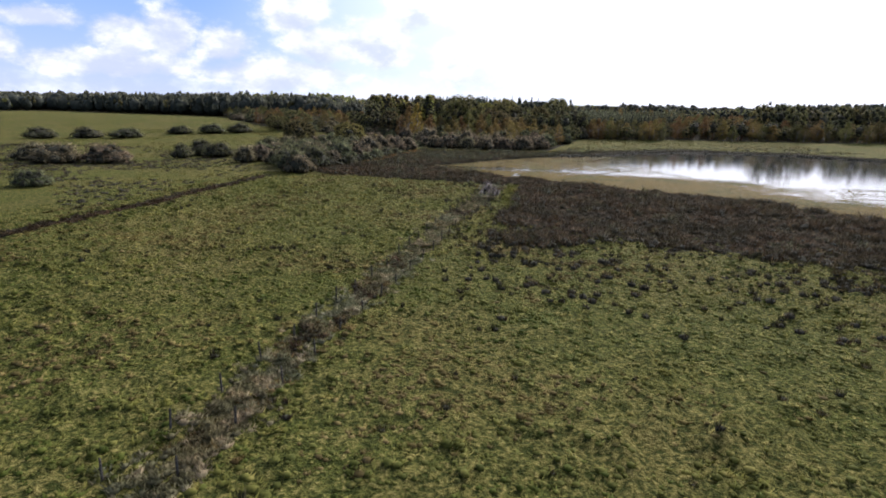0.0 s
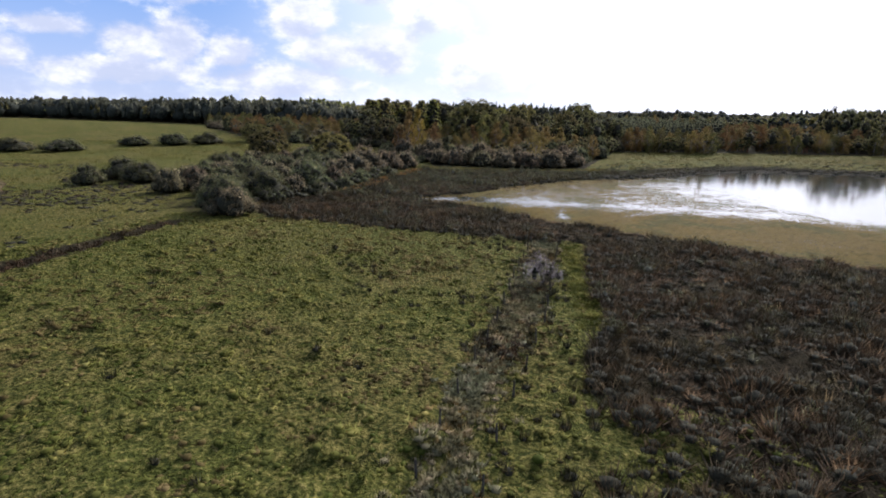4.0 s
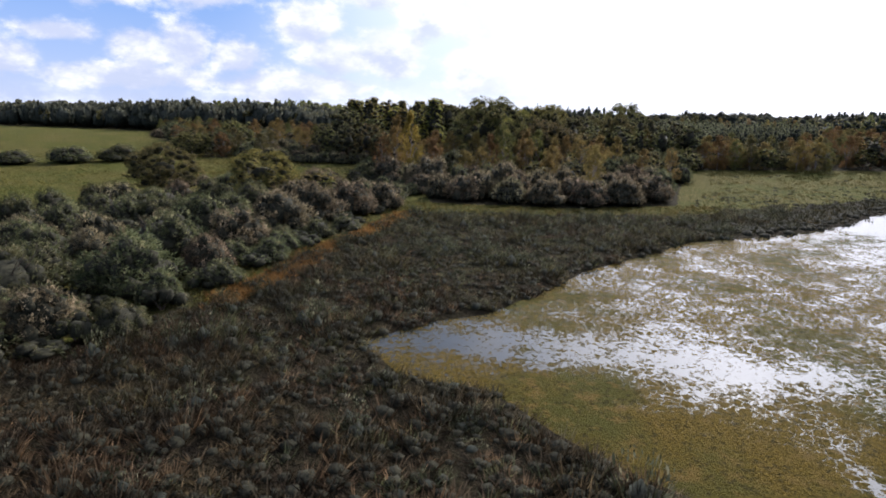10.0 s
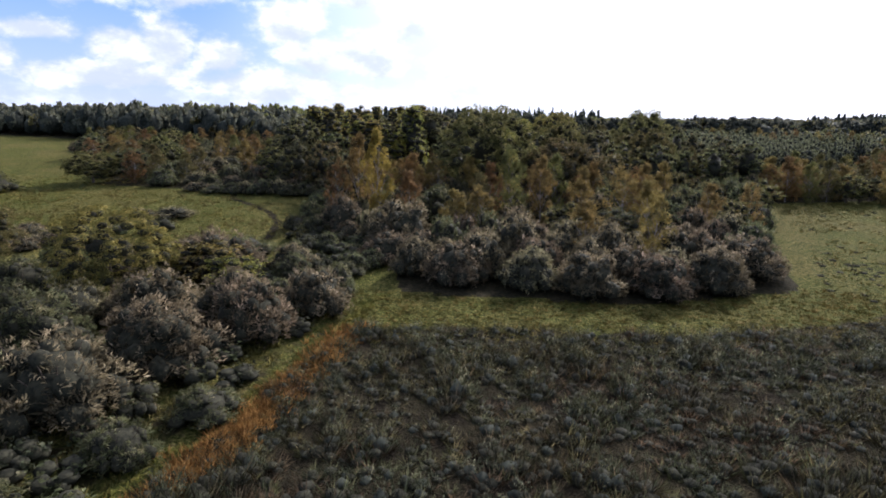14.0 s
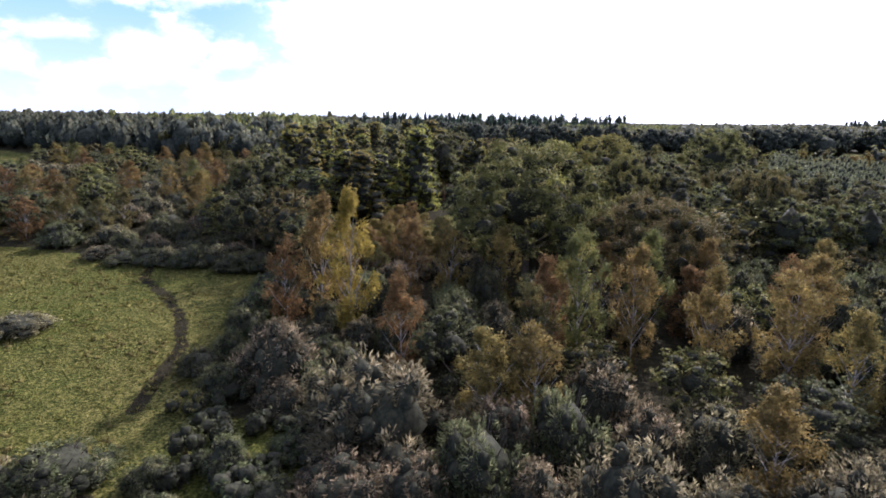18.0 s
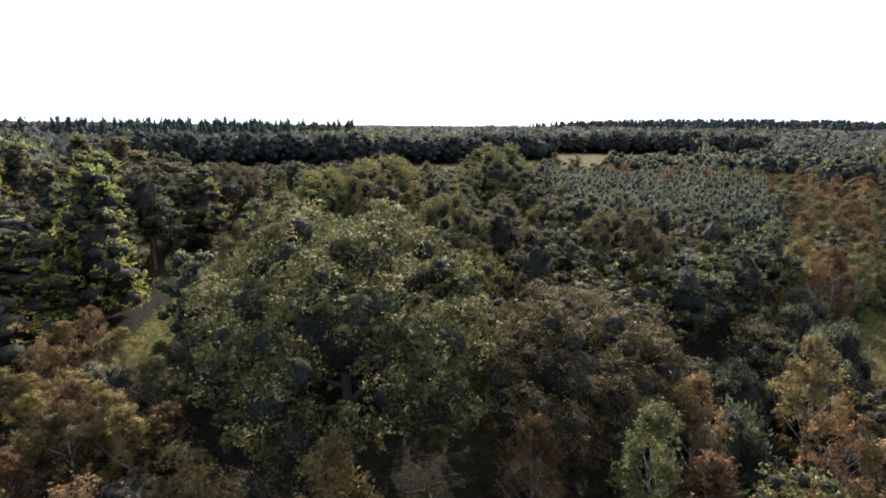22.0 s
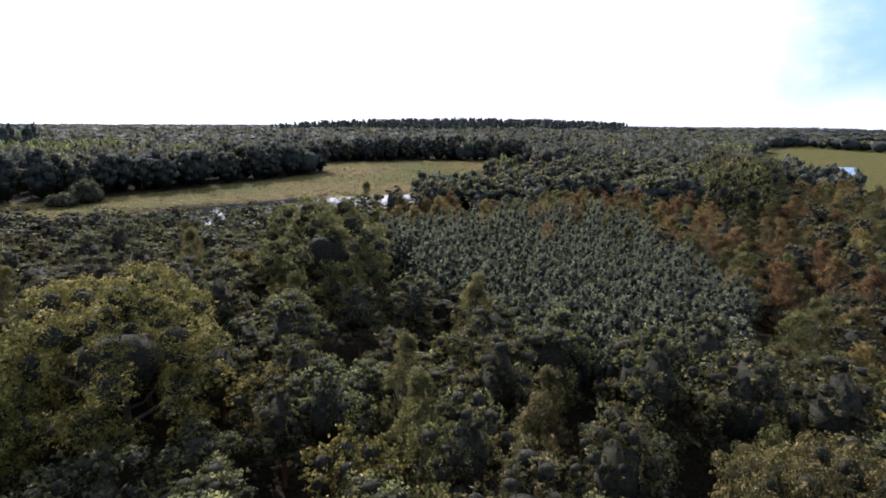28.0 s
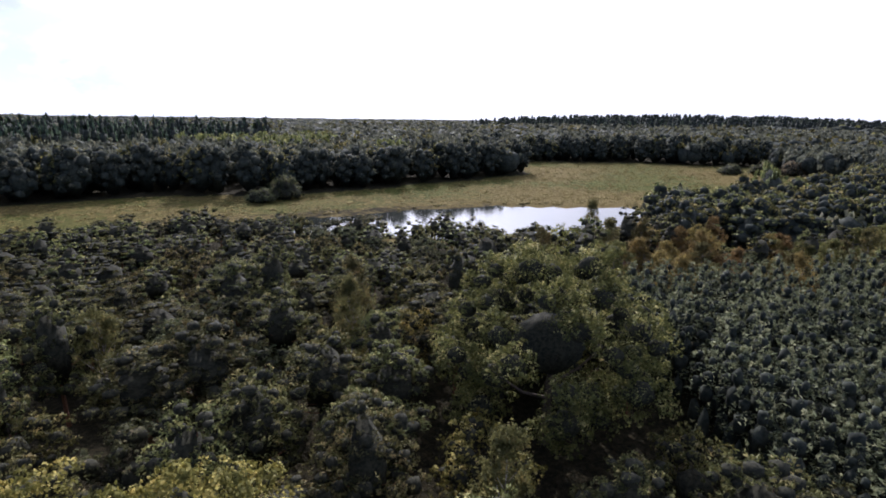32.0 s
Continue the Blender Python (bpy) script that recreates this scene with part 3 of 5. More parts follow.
def crown_arrays(rng, lumps, per_area, size, aspect, loose=0.7, along=0.0, low=-0.35, inner=0.1, body=0.7, segs=6, rings=4, heart=None, cores=()):
    """lumps: (centre, radii) pairs; leaves by the lump's area. heart: centre and radii of the dense middle. cores: bare inner lumps."""
    vs, fs, ns, shade_face = [], [], [], []
    off = 0
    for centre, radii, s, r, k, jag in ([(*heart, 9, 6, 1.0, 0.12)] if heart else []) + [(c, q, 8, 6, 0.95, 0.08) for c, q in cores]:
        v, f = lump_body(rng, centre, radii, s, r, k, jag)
        vs.append(v), fs.append(f + off), ns.append(unit(v - np.asarray(centre, float))), shade_face.append(np.ones(len(f), int))
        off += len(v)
    for centre, radii, *share in lumps:
        r = np.asarray(radii, float)
        n = max(5, int((share[0] if share else 1.0) * per_area * 9.0 * (r[0] * r[1] + r[0] * r[2]) / 2))
        pos, out = shell(rng, np.asarray(centre, float), r, n, low, inner)
        pieces = [(*leaf_quads(rng, pos, out, size, aspect, loose, along), leaf_normals(rng, out))]
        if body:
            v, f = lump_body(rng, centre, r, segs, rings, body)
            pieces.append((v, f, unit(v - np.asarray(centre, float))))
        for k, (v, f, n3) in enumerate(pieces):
            vs.append(v), fs.append(f + off), ns.append(n3), shade_face.append(np.full(len(f), k))
            off += len(v)
    return np.concatenate(vs), np.concatenate(fs), np.concatenate(shade_face), np.concatenate(ns)


def crown_mesh(name, rng, lumps, per_area, size, aspect, mat, loose=0.7, along=0.0, low=-0.35, inner=0.1, body=0.7, segs=6, rings=4, heart=None, cores=()):
    v, f, shade_face, normals = crown_arrays(rng, lumps, per_area, size, aspect, loose, along, low, inner, body, segs, rings, heart, cores)
    me = mesh_of(name, v, f, mat)
    set_normals(me, normals)
    # Inner lumps take the second, dark material as painted interior shade.
    me.materials.append(INNER_SHADE)
    me.polygons.foreach_set("material_index", shade_face)
    return me


def stems(rng, height, spread, count, r0, start=0.25, lean=0.5):
    """A trunk with limbs that reach into the crown."""
    bend = rng.uniform(-0.25, 0.25, 2)
    pts = [(bend[0] * k * k * height * 0.2, bend[1] * k * k * height * 0.2, k * height * 0.9 - 0.3) for k in (0, 0.15, 0.4, 0.7, 1.0)]
    pieces = [tube(pts, [r0 * 1.25, r0, r0 * 0.75, r0 * 0.45, r0 * 0.12], 7)]
    for i in range(count):
        k = start + (0.85 - start) * (i + rng.random()) / count
        a = i * 2.4 + rng.uniform(-0.4, 0.4)
        reach = spread * (1.1 - k) * rng.uniform(0.75, 1.15)
        p0 = Vector((bend[0] * k * k * height * 0.2, bend[1] * k * k * height * 0.2, k * height * 0.9))
        way = Vector((math.cos(a), math.sin(a), lean))
        p1, p2 = p0 + way * reach * 0.5, p0 + way * reach + Vector((0, 0, reach * 0.15))
        rr = r0 * (1 - k) * 0.6 + 0.02
        pieces.append(tube([p0, p1, p2], [rr, rr * 0.65, rr * 0.2], 5))
    return joined(pieces)


# ---- kinds of trees; each is made once and then copied ----
def make_tree(kind, trunk, crown):
    top = new(kind)
    top.empty_display_size = 0.5
    part("trunk", trunk, top)
    part("crown", crown, top)
    return top


def oak_tree(seed, mat, size=0.32, dense=20.0, lobes=64, radius=11.0, height=20.0, sprays=11, middle=0.52):
    """A broad dome of bulging boughs; each carries sprays of leaves on its upper side, dark-coloured cores stand in for
    shade on the undersides.
    """
    rng = np.random.default_rng(seed)
    cores = [((0, 0, height * middle), (radius * 0.34, radius * 0.34, height * 0.14))]
    lumps = []
    unit_r = radius / math.sqrt(lobes) * 1.5
    for i in range(lobes):
        up = 1.0 - 1.8 * (i + rng.uniform(0, 0.9)) / lobes
        a = i * 2.39996 + rng.uniform(-0.35, 0.35)
        flat = math.sqrt(max(0.0, 1 - up * up))
        k = rng.uniform(0.7, 0.97)
        r = unit_r * rng.uniform(0.7, 1.15)
        way = np.array((math.cos(a) * flat, math.sin(a) * flat, up))
        c = way * (radius * 0.9 * k, radius * 0.9 * k, height * 0.42 * k) + (0, 0, height * middle)
        lumps.append((c, (r * 0.88, r * 0.88, r * 0.72), 0.95))
        cores.append((c, (r * 0.57, r * 0.57, r * 0.45)))
        for s in range(sprays):
            d = unit(way * 0.75 + unit(rng.normal(size=3)) * 0.95 + (0, 0, 0.35))
            t = r * rng.uniform(0.2, 0.42)
            lumps.append((c + d * (r, r, r * 0.82) * rng.uniform(0.95, 1.22), (t, t, t * 0.8), 1.25))
    v, f = stems(rng, height * 0.8, radius, 9, 0.042 * radius)
    return make_tree("oak_tree", mesh_of("trunk", v, f, BARK), crown_mesh("crown", rng, lumps, dense / 2, size, 1.45, mat, 0.8, 0.35, low=-0.3, inner=0.14, body=0.0, cores=cores))


def willow_bush(seed, mat, size=0.36, dense=19.0):
    """Height 5.6 m, crown 3.6 m in radius, branches reaching out and up from the base."""
    rng = np.random.default_rng(seed)
    lumps = []
    for i in range(26):
        a, k = rng.uniform(0, 6.283), math.sqrt(rng.random())
        r = rng.uniform(0.75, 1.25)
        top = 5.3 * math.sqrt(max(0.12, 1 - (k * 0.93) ** 2)) * rng.uniform(0.86, 1.0)
        lumps.append(((math.cos(a) * 2.9 * k, math.sin(a) * 2.9 * k, max(r * 1.0, top - r * 1.25)), (r, r, r * 1.3)))
        if k > 0.55:
            lumps.append(((math.cos(a) * 3.0 * k, math.sin(a) * 3.0 * k, 1.1), (r * 1.2, r * 1.2, r * 1.2)))
    pieces = []
    for i in range(9):
        a = i * 2.4
        tip = Vector((math.cos(a) * rng.uniform(1, 2.6), math.sin(a) * rng.uniform(1, 2.6), rng.uniform(3, 4.6)))
        pieces.append(tube([(0, 0, -0.2), tip * 0.45 + Vector((0, 0, 0.3)), tip], [0.12, 0.07, 0.02], 5))
    v, f = joined(pieces)
    return make_tree("willow_bush", mesh_of("trunk", v, f, BARK), crown_mesh("crown", rng, lumps, dense / 2, size, 3.6, mat, 0.9, 0.7, -0.3, 0.1, 0.62, 5, 3, ((0, 0, 1.7), (2.3, 2.3, 2.0))))


def birch_tree(seed, mat, size=0.2, dense=100.0):
    """Height 13 m, crown 2.6 m in radius, thin and feathery with upright sprays and a pale stem."""
    rng = np.random.default_rng(seed)
    lumps = []
    for i in range(62):
        k = rng.uniform(0.08, 1.0)
        width = 2.75 * math.sin(min(1.0, (1.08 - k) * 1.5) * 1.57) * (0.5 + 0.5 * min(1, k / 0.45))
        a = i * 2.39996 + rng.uniform(-0.4, 0.4)
        r = rng.uniform(0.38, 0.75)
        q = rng.random() ** 0.6 * rng.uniform(0.8, 1.15)
        lumps.append(((math.cos(a) * width * q, math.sin(a) * width * q, 13 * k - r * 0.9), (r, r, r * rng.uniform(1.2, 1.9))))
    v, f = stems(rng, 13.0, 2.6, 18, 0.085, 0.15, 1.7)
    return make_tree("birch_tree", mesh_of("trunk", v, f, BARK_BIRCH), crown_mesh("crown", rng, lumps, dense / 2, size, 1.8, mat, 1.0, 0.3, -0.9, 0.7, 0.0))


def pine_tree(seed, mat=None, size=0.3, dense=27.0, height=15.0, tufts_n=50, rings=3):
    """Height 15 m, crown 3.6 m in radius, in loose tiers of upturned tufts."""
    rng = np.random.default_rng(seed)
    lumps = []
    for i in range(tufts_n):
        k = rng.uniform(0.34, 1.0)
        width = 3.7 * math.sqrt(max(0.04, 1 - ((k - 0.6) / 0.43) ** 2))
        a, q = i * 2.4 + rng.uniform(-0.3, 0.3), rng.uniform(0.35, 1.0)
        r = rng.uniform(0.75, 1.35) * (1.15 - 0.35 * k)
        lumps.append(((math.cos(a) * width * q, math.sin(a) * width * q, height * k - r * 0.6), (r * 1.05, r * 1.05, r * 0.9)))
    v, f = stems(rng, height, 3.8, 12, 0.24, 0.3, 0.25)
    return make_tree("pine_tree", mesh_of("trunk", v, f, BARK_PINE), crown_mesh("crown", rng, lumps, dense / 2, size, 2.4, mat or PINE, 0.8, 0.5, -0.45, body=0.6, segs=5, rings=3, heart=((0, 0, height * 0.6), (1.5, 1.8, height * 0.27))))


def larch_tree(seed):
    """Height 20 m, a cone of drooping tiers 4 m in radius."""
    rng = np.random.default_rng(seed)
    lumps = []
    for i in range(60):
        k = rng.uniform(0.12, 1.0)
        width = 4.4 * (1.03 - k) ** 0.55
        a, q = i * 2.4 + rng.uniform(-0.3, 0.3), rng.uniform(0.45, 1.0)
        r = rng.uniform(0.9, 1.6) * (1.2 - 0.45 * k)
        lumps.append(((math.cos(a) * width * q, math.sin(a) * width * q, 20 * k - r * 0.5), (r * 1.15, r * 1.15, r * 0.95)))
    v, f = stems(rng, 20.5, 4.5, 16, 0.26, 0.15, 0.05)
    return make_tree("larch_tree", mesh_of("trunk", v, f, BARK_PINE), crown_mesh("crown", rng, lumps, 4.6, 0.46, 2.0, LARCH, 0.8, 0.45, -0.6, segs=5, rings=3, heart=((0, 0, 9.0), (1.3, 1.3, 8.5))))


def round_bush(seed, mat, dense=9.0, size=0.24, body=0.7):
    """A low shrub, 2 m high and 1.6 m in radius."""
    rng = np.random.default_rng(seed)
    lumps = []
    for i in range(12):
        a, k = rng.uniform(0, 6.283), math.sqrt(rng.random())
        r = rng.uniform(0.45, 0.75)
        lumps.append(((math.cos(a) * 1.1 * k, math.sin(a) * 1.1 * k, 0.5 + 0.9 * (1 - k * k) * rng.uniform(0.7, 1.1)), (r, r, r)))
    pieces = [tube([(0, 0, -0.1), (math.cos(i) * 0.4, math.sin(i) * 0.4, 0.7), (math.cos(i) * 0.9, math.sin(i) * 0.9, 1.4)], [0.05, 0.03, 0.01], 4) for i in range(6)]
    v, f = joined(pieces)
    return make_tree("shrub", mesh_of("trunk", v, f, BARK), crown_mesh("crown", rng, lumps, dense, size, 1.8, mat, 0.8, 0.4, body=body))


TEMPLATES = {
    "oak": [oak_tree(1, OAK, 0.19, 42.0), oak_tree(2, OAK, 0.19, 42.0)],
    "gold": [oak_tree(4, OAK_GOLD, 0.19, 42.0)],
    "willow": [willow_bush(11, WILLOW), willow_bush(12, WILLOW), willow_bush(13, WILLOW)],
    "willow_green": [willow_bush(14, WILLOW_GREEN), willow_bush(15, WILLOW_GREEN)],
    "birch": [birch_tree(21, BIRCH), birch_tree(22, BIRCH), birch_tree(23, BIRCH)],
    "birch_gold": [birch_tree(26, BIRCH_GOLD)],
    "birch_green": [birch_tree(24, BIRCH_GREEN), birch_tree(25, BIRCH_GREEN)],
    "pine": [pine_tree(31), pine_tree(32), pine_tree(33), pine_tree(34)],
    "oak_small": [oak_tree(6, OAK, 0.27, 24.0, 24, 4.5, 12.0, 5, 0.47), oak_tree(7, OAK, 0.27, 24.0, 24, 4.5, 12.0, 5, 0.47), oak_tree(8, WILLOW_GREEN, 0.27, 24.0, 24, 4.5, 12.0, 5, 0.47)],
    "gold_small": [oak_tree(9, OAK_GOLD, 0.27, 24.0, 24, 4.5, 12.0, 5, 0.47)],
    "pine_far": [pine_tree(35, None, 0.8, 4.0, 15.0, 30, 3), pine_tree(36, None, 0.8, 4.0, 15.0, 30, 3)],
    "larch": [larch_tree(41), larch_tree(42)],
    "shrub": [round_bush(51, WILLOW_GREEN), round_bush(52, MYRTLE)],
    "thorn": [round_bush(53, OAK)],
    "blossom": [round_bush(54, BLOSSOM, 30.0, 0.12, 0.3)],
}
SIZE = {"oak": (11.0, 20.0), "gold": (11.0, 20.0), "oak_small": (4.5, 12.0), "gold_small": (4.5, 12.0), "willow": (3.7, 5.6), "willow_green": (3.7, 5.6), "birch": (2.6, 13.0), "birch_green": (2.6, 13.0), "birch_gold": (2.6, 13.0),
        "pine": (3.6, 15.0), "larch": (4.3, 20.0), "shrub": (1.6, 1.9), "thorn": (1.6, 1.9), "blossom": (1.6, 1.9)}
LABELS = {"oak": "broad dark green oak tree with bronze leaf tips", "gold": "broad oak tree with yellowing autumn crown",
          "willow": "rounded grey willow bush with pale leaf tips", "willow_green": "rounded olive green willow bush",
          "birch": "slender birch with pale stem and thin orange leaves", "birch_green": "slender birch with yellow-green feathery crown", "birch_gold": "slender birch with bright golden autumn leaves",
          "pine": "scots pine with reddish trunk and grey-green tufts", "larch": "tall conifer with drooping yellow-green tiers",
          "shrub": "low olive green shrub in the grass", "thorn": "dark dense thorn bush on the pasture",
          "blossom": "bush with pale whitish seed heads by the ditch"}
CATEGORY = {"oak": "tree", "gold": "tree", "willow": "bush", "willow_green": "bush", "birch": "tree", "birch_green": "tree", "birch_gold": "tree", "pine": "tree",
            "larch": "tree", "shrub": "bush", "thorn": "bush", "blossom": "bush"}
GROUPS = {"oak": "oak trees", "gold": "oak trees", "willow": "willow bushes", "willow_green": "willow bushes", "birch": "birch trees",
          "birch_green": "birch trees", "birch_gold": "birch trees", "pine": "pine trees", "larch": "larch trees", "shrub": "low shrubs", "thorn": "thorn bushes", "blossom": ""}
for kind, obs in TEMPLATES.items():
    for ob in obs:
        base_kind = kind.split("_small")[0].split("_far")[0]
        tagged(ob, LABELS[base_kind], CATEGORY[base_kind], GROUPS[base_kind])
planted = []
counts = {k: 0 for k in TEMPLATES}
chance = random.Random(7)


def plant(kind, x, y, radius, height):
    """Sets one tree on the ground, scaled to that crown radius and height."""
    if kind in ("oak", "gold") and (radius < 6.5 or x > 150):
        kind += "_small"
    if kind == "pine" and (x > 78 or y > 430):
        kind = "pine_far"
    r0, h0 = SIZE[kind.split("_far")[0]]
    shapes = TEMPLATES[kind]
    n = counts[kind]
    counts[kind] += 1
    z = float(ground_height(x, y)) - 0.05
    m = pose(x, y, z, chance.uniform(-2, 2), chance.uniform(-2, 2), chance.uniform(0, 360))
    s = (radius / r0, radius / r0, height / h0)
    ob = shapes[n % len(shapes)]
    if n >= len(shapes):
        ob = copy_thing(ob, m)
    else:
        ob.matrix_basis = m
    ob.scale = s
    planted.append((x, y, radius))
    return ob


def free(x, y, gap):
    return all((x - a) ** 2 + (y - b) ** 2 > (gap + r * 0.7) ** 2 for a, b, r in planted)


def scatter(poly, step, choose, keep_out=(), gap=1.0, limit=1000):
    """Fills a polygon with trees on a shaken grid; choose(rng) gives kind, radius, height."""
    xs, ys = [p[0] for p in poly], [p[1] for p in poly]
    made = 0
    y = min(ys)
    row = 0
    while y < max(ys):
        x = min(xs) + (row % 2) * step / 2
        while x < max(xs):
            px, py = x + chance.uniform(-0.35, 0.35) * step, y + chance.uniform(-0.35, 0.35) * step
            x += step
            if made >= limit or not inside(poly, px, py) or any(inside(k, px, py) for k in keep_out):
                continue
            kind, radius, height = choose(px, py)
            if TRACK in keep_out and edge_distance(TRACK, px, py) < radius * 0.5:
                continue
            if not free(px, py, radius * gap * 0.5):
                continue
            plant(kind, px, py, radius, height)
            made += 1
        y += step * 0.87
        row += 1


# ---- ground, one sheet to the horizon ----
def axis_steps(low, fine_low, fine_high, high, fine, mid_low, mid_high, mid):
    vals = list(np.arange(fine_low, fine_high, fine))
    vals = list(np.arange(mid_low, fine_low, mid)) + vals + list(np.arange(fine_high, mid_high, mid))
    s, v = mid * 2, mid_high
    while v < high:
        vals.append(v)
        v += s
        s *= 1.35
    vals.append(high)
    s, v = mid * 2, mid_low - mid * 2
    while v > low:
        vals.insert(0, v)
        v -= s
        s *= 1.35
    vals.insert(0, low)
    return np.array(vals)


gx = axis_steps(-4500, -66, 96, 4500, 1.5, -300, 480, 7)
gy = axis_steps(-1500, 4, 402, 4900, 1.5, -40, 720, 6)
gx = np.concatenate((gx[gx < -52], np.arange(-52, 60, 0.5), gx[gx > 60.5]))
gy = np.concatenate((gy[gy < 7], np.arange(7, 118, 0.5), gy[gy > 118.5]))
GX, GY = np.meshgrid(gx, gy)
X, Y = GX.ravel(), GY.ravel()
Z = ground_height(X, Y)
nx = len(gx)
ids = np.arange(len(X)).reshape(len(gy), nx)
quads = np.stack((ids[:-1, :-1], ids[:-1, 1:], ids[1:, 1:], ids[1:, :-1]), -1).reshape(-1, 4)
ground_mesh = mesh_of("ground", np.stack((X, Y, Z), 1), quads, ground_material())
ground_mesh.polygons.foreach_set("use_smooth", np.ones(len(quads), bool))
open_land = np.zeros(len(X), bool)
for poly in (FIELD_SOUTH, OPEN_EAST, GROVE_LAWN, FIELD_WEST, MEADOW_EAST, MEADOW_FAR, FIELD_EAST, MARSH, POND, POND_FAR, POND_EAST):
    open_land |= inside(poly, X, Y)
soft = lambda d, w: np.clip(0.5 + d / w, 0, 1)
marsh = soft(marsh_depth(X, Y), 6.0)
for poly in (POND, POND_FAR):
    marsh = np.maximum(marsh, soft(signed(poly, X, Y) + 7, 8.0))
marsh = np.maximum(marsh, np.clip(1.3 - edge_distance(DITCH_WEST, X, Y, False) / 2.6, 0, 1))
marsh = np.maximum(marsh, np.clip(1.2 - edge_distance(DITCH_MID, X, Y, False) / 2.8, 0, 1) * np.clip((Y - 70) / 20, 0, 1))
dry = np.clip(1.0 - edge_distance(GREEN_PATH[:-1], X - 1.8, Y, False) / 1.6, 0, 1) * 0.55
marsh = np.maximum(marsh, np.clip(1.25 - edge_distance(TRACK_WEST, X, Y, False) / 1.0, 0, 1))
dry = np.maximum(dry, 0.42 * inside(OPEN_EAST, X, Y))
dry = np.maximum(dry, np.clip(0.7 - edge_distance(FOOTPATH, X + 0.3, Y, False) / 0.9, 0, 1))
marsh = marsh * np.clip((edge_distance(FOOTPATH, X, Y, False) - 1.0) / 1.5, 0, 1)
marsh = marsh * np.clip((edge_distance(GREEN_PATH, X, Y, False) - 0.3) / 1.3, 0, 1)
dry = np.maximum(dry, inside(MEADOW_FAR, X, Y) * (0.5 + 0.35 * wave(X, Y, 0.05, 3.0)))
GROVE_EDGE = [(-26, 232), (-6, 232), (-10, 262), (-28, 262)]
wood = np.where(open_land | inside(BELT_FLOOR, X, Y) | inside(GROVE_EDGE, X, Y), 0.0, 1.0) * (1 - inside(TRACK, X, Y))
marsh = np.maximum(marsh, 0.45 * inside(BELT_FLOOR, X, Y))
zone = ground_mesh.color_attributes.new("zone", "FLOAT_COLOR", "POINT")
zone.data.foreach_set("color", np.stack((marsh, dry, wood, np.ones(len(X))), 1).astype(np.float32).ravel())
ground = tagged(new("ground", ground_mesh), "rough green pasture, dark marsh and woodland floor", "ground", kind="structure")


def water_sheet(name, poly, level, mat, label, step):
    xs, ys = [p[0] for p in poly], [p[1] for p in poly]
    ax, ay = np.arange(min(xs) - 3, max(xs) + 3 + step, step), np.arange(min(ys) - 3, max(ys) + 3 + step, step)
    mx, my = np.meshgrid(ax, ay)
    px, py = mx.ravel(), my.ravel()
    d = signed(poly, px, py)
    idx = np.arange(len(px)).reshape(mx.shape)
    q = np.stack((idx[:-1, :-1], idx[:-1, 1:], idx[1:, 1:], idx[1:, :-1]), -1).reshape(-1, 4)
    q = q[(d[q] > -3.0).any(1)]
    used = np.unique(q)
    back = np.zeros(len(px), int)
    back[used] = np.arange(len(used))
    me = mesh_of(name, np.stack((px, py, np.full(len(px), level)), 1)[used], back[q], mat)
    ob = tagged(new(name, me), label, "water", kind="structure")
    return me, px[used], py[used], d[used]


def weed_values(px, py, d):
    """Where floating weed lies: along the near shore, thin in the middle, open water towards the far east."""
    near = np.clip(1.05 - (py - (150 - 0.28 * (px - 10))) / 22, 0, 1.0)
    spit = 0.75 * np.exp(-(((px - 6) / 14) ** 2 + ((py - 176) / 6) ** 2))
    streak = 0.34 * np.exp(-((py - (165 - 0.2 * (px + 7))) / 3.5) ** 2)
    west = 0.63 * np.clip((85 - px) / 45, 0, 1)
    gap = 0.9 * np.exp(-((px - 18.4 - 0.12 * (py - 143)) / 0.9) ** 2) * np.clip((152 - py) / 6, 0, 1)
    v = np.maximum(np.maximum(near, spit), west) - streak * np.clip((60 - px) / 30, 0, 1) - gap
    v = v - 0.6 * np.clip((px - 62) / 25, 0, 1) * np.clip((py - 98) / 10, 0, 1)
    return np.clip(v, -0.6, 1)


me, px, py, d = water_sheet("water_1", POND, -0.22, water_material("pond water with floating weed", 1), "shallow pond with yellow-brown floating weed and bright water", 2.0)
layer = me.color_attributes.new("weed", "FLOAT_COLOR", "POINT")
wv = weed_values(px, py, d)
layer.data.foreach_set("color", np.stack((wv, wv, wv, np.ones(len(wv))), 1).astype(np.float32).ravel())
OPEN_WATER = water_material("open water", 0)
water_sheet("water_2", POND_FAR, 6.2, OPEN_WATER, "bright woodland pond with rippled open water", 4.0)
water_sheet("water_3", POND_EAST, 3.2, OPEN_WATER, "distant strip of open water beside fields", 8.0)

# ---- the large single trees ----
for kind, x, y, r, h in [
    ("oak", 9.5, 302, 12.8, 22.2), ("oak", 26, 294, 9.0, 15.8), ("oak", 38, 301, 6.2, 12.8), ("oak", 47, 309, 6.0, 13.5), ("oak", 74.5, 382, 10.8, 19.6), ("gold", 38, 368, 10.2, 18.6),
    ("gold", 26.5, 370, 6.6, 16.2), ("oak", 11, 392, 8.0, 15.4), ("oak", 33, 330, 6.8, 17.4), ("gold", 18, 322, 6.4, 16.0), ("oak", 53.5, 316, 6.6, 16.6), ("gold", 18, 347, 5.7, 13.5), ("oak", -2, 267, 3.9, 9.5),
]:
    plant(kind, x, y, r, h)
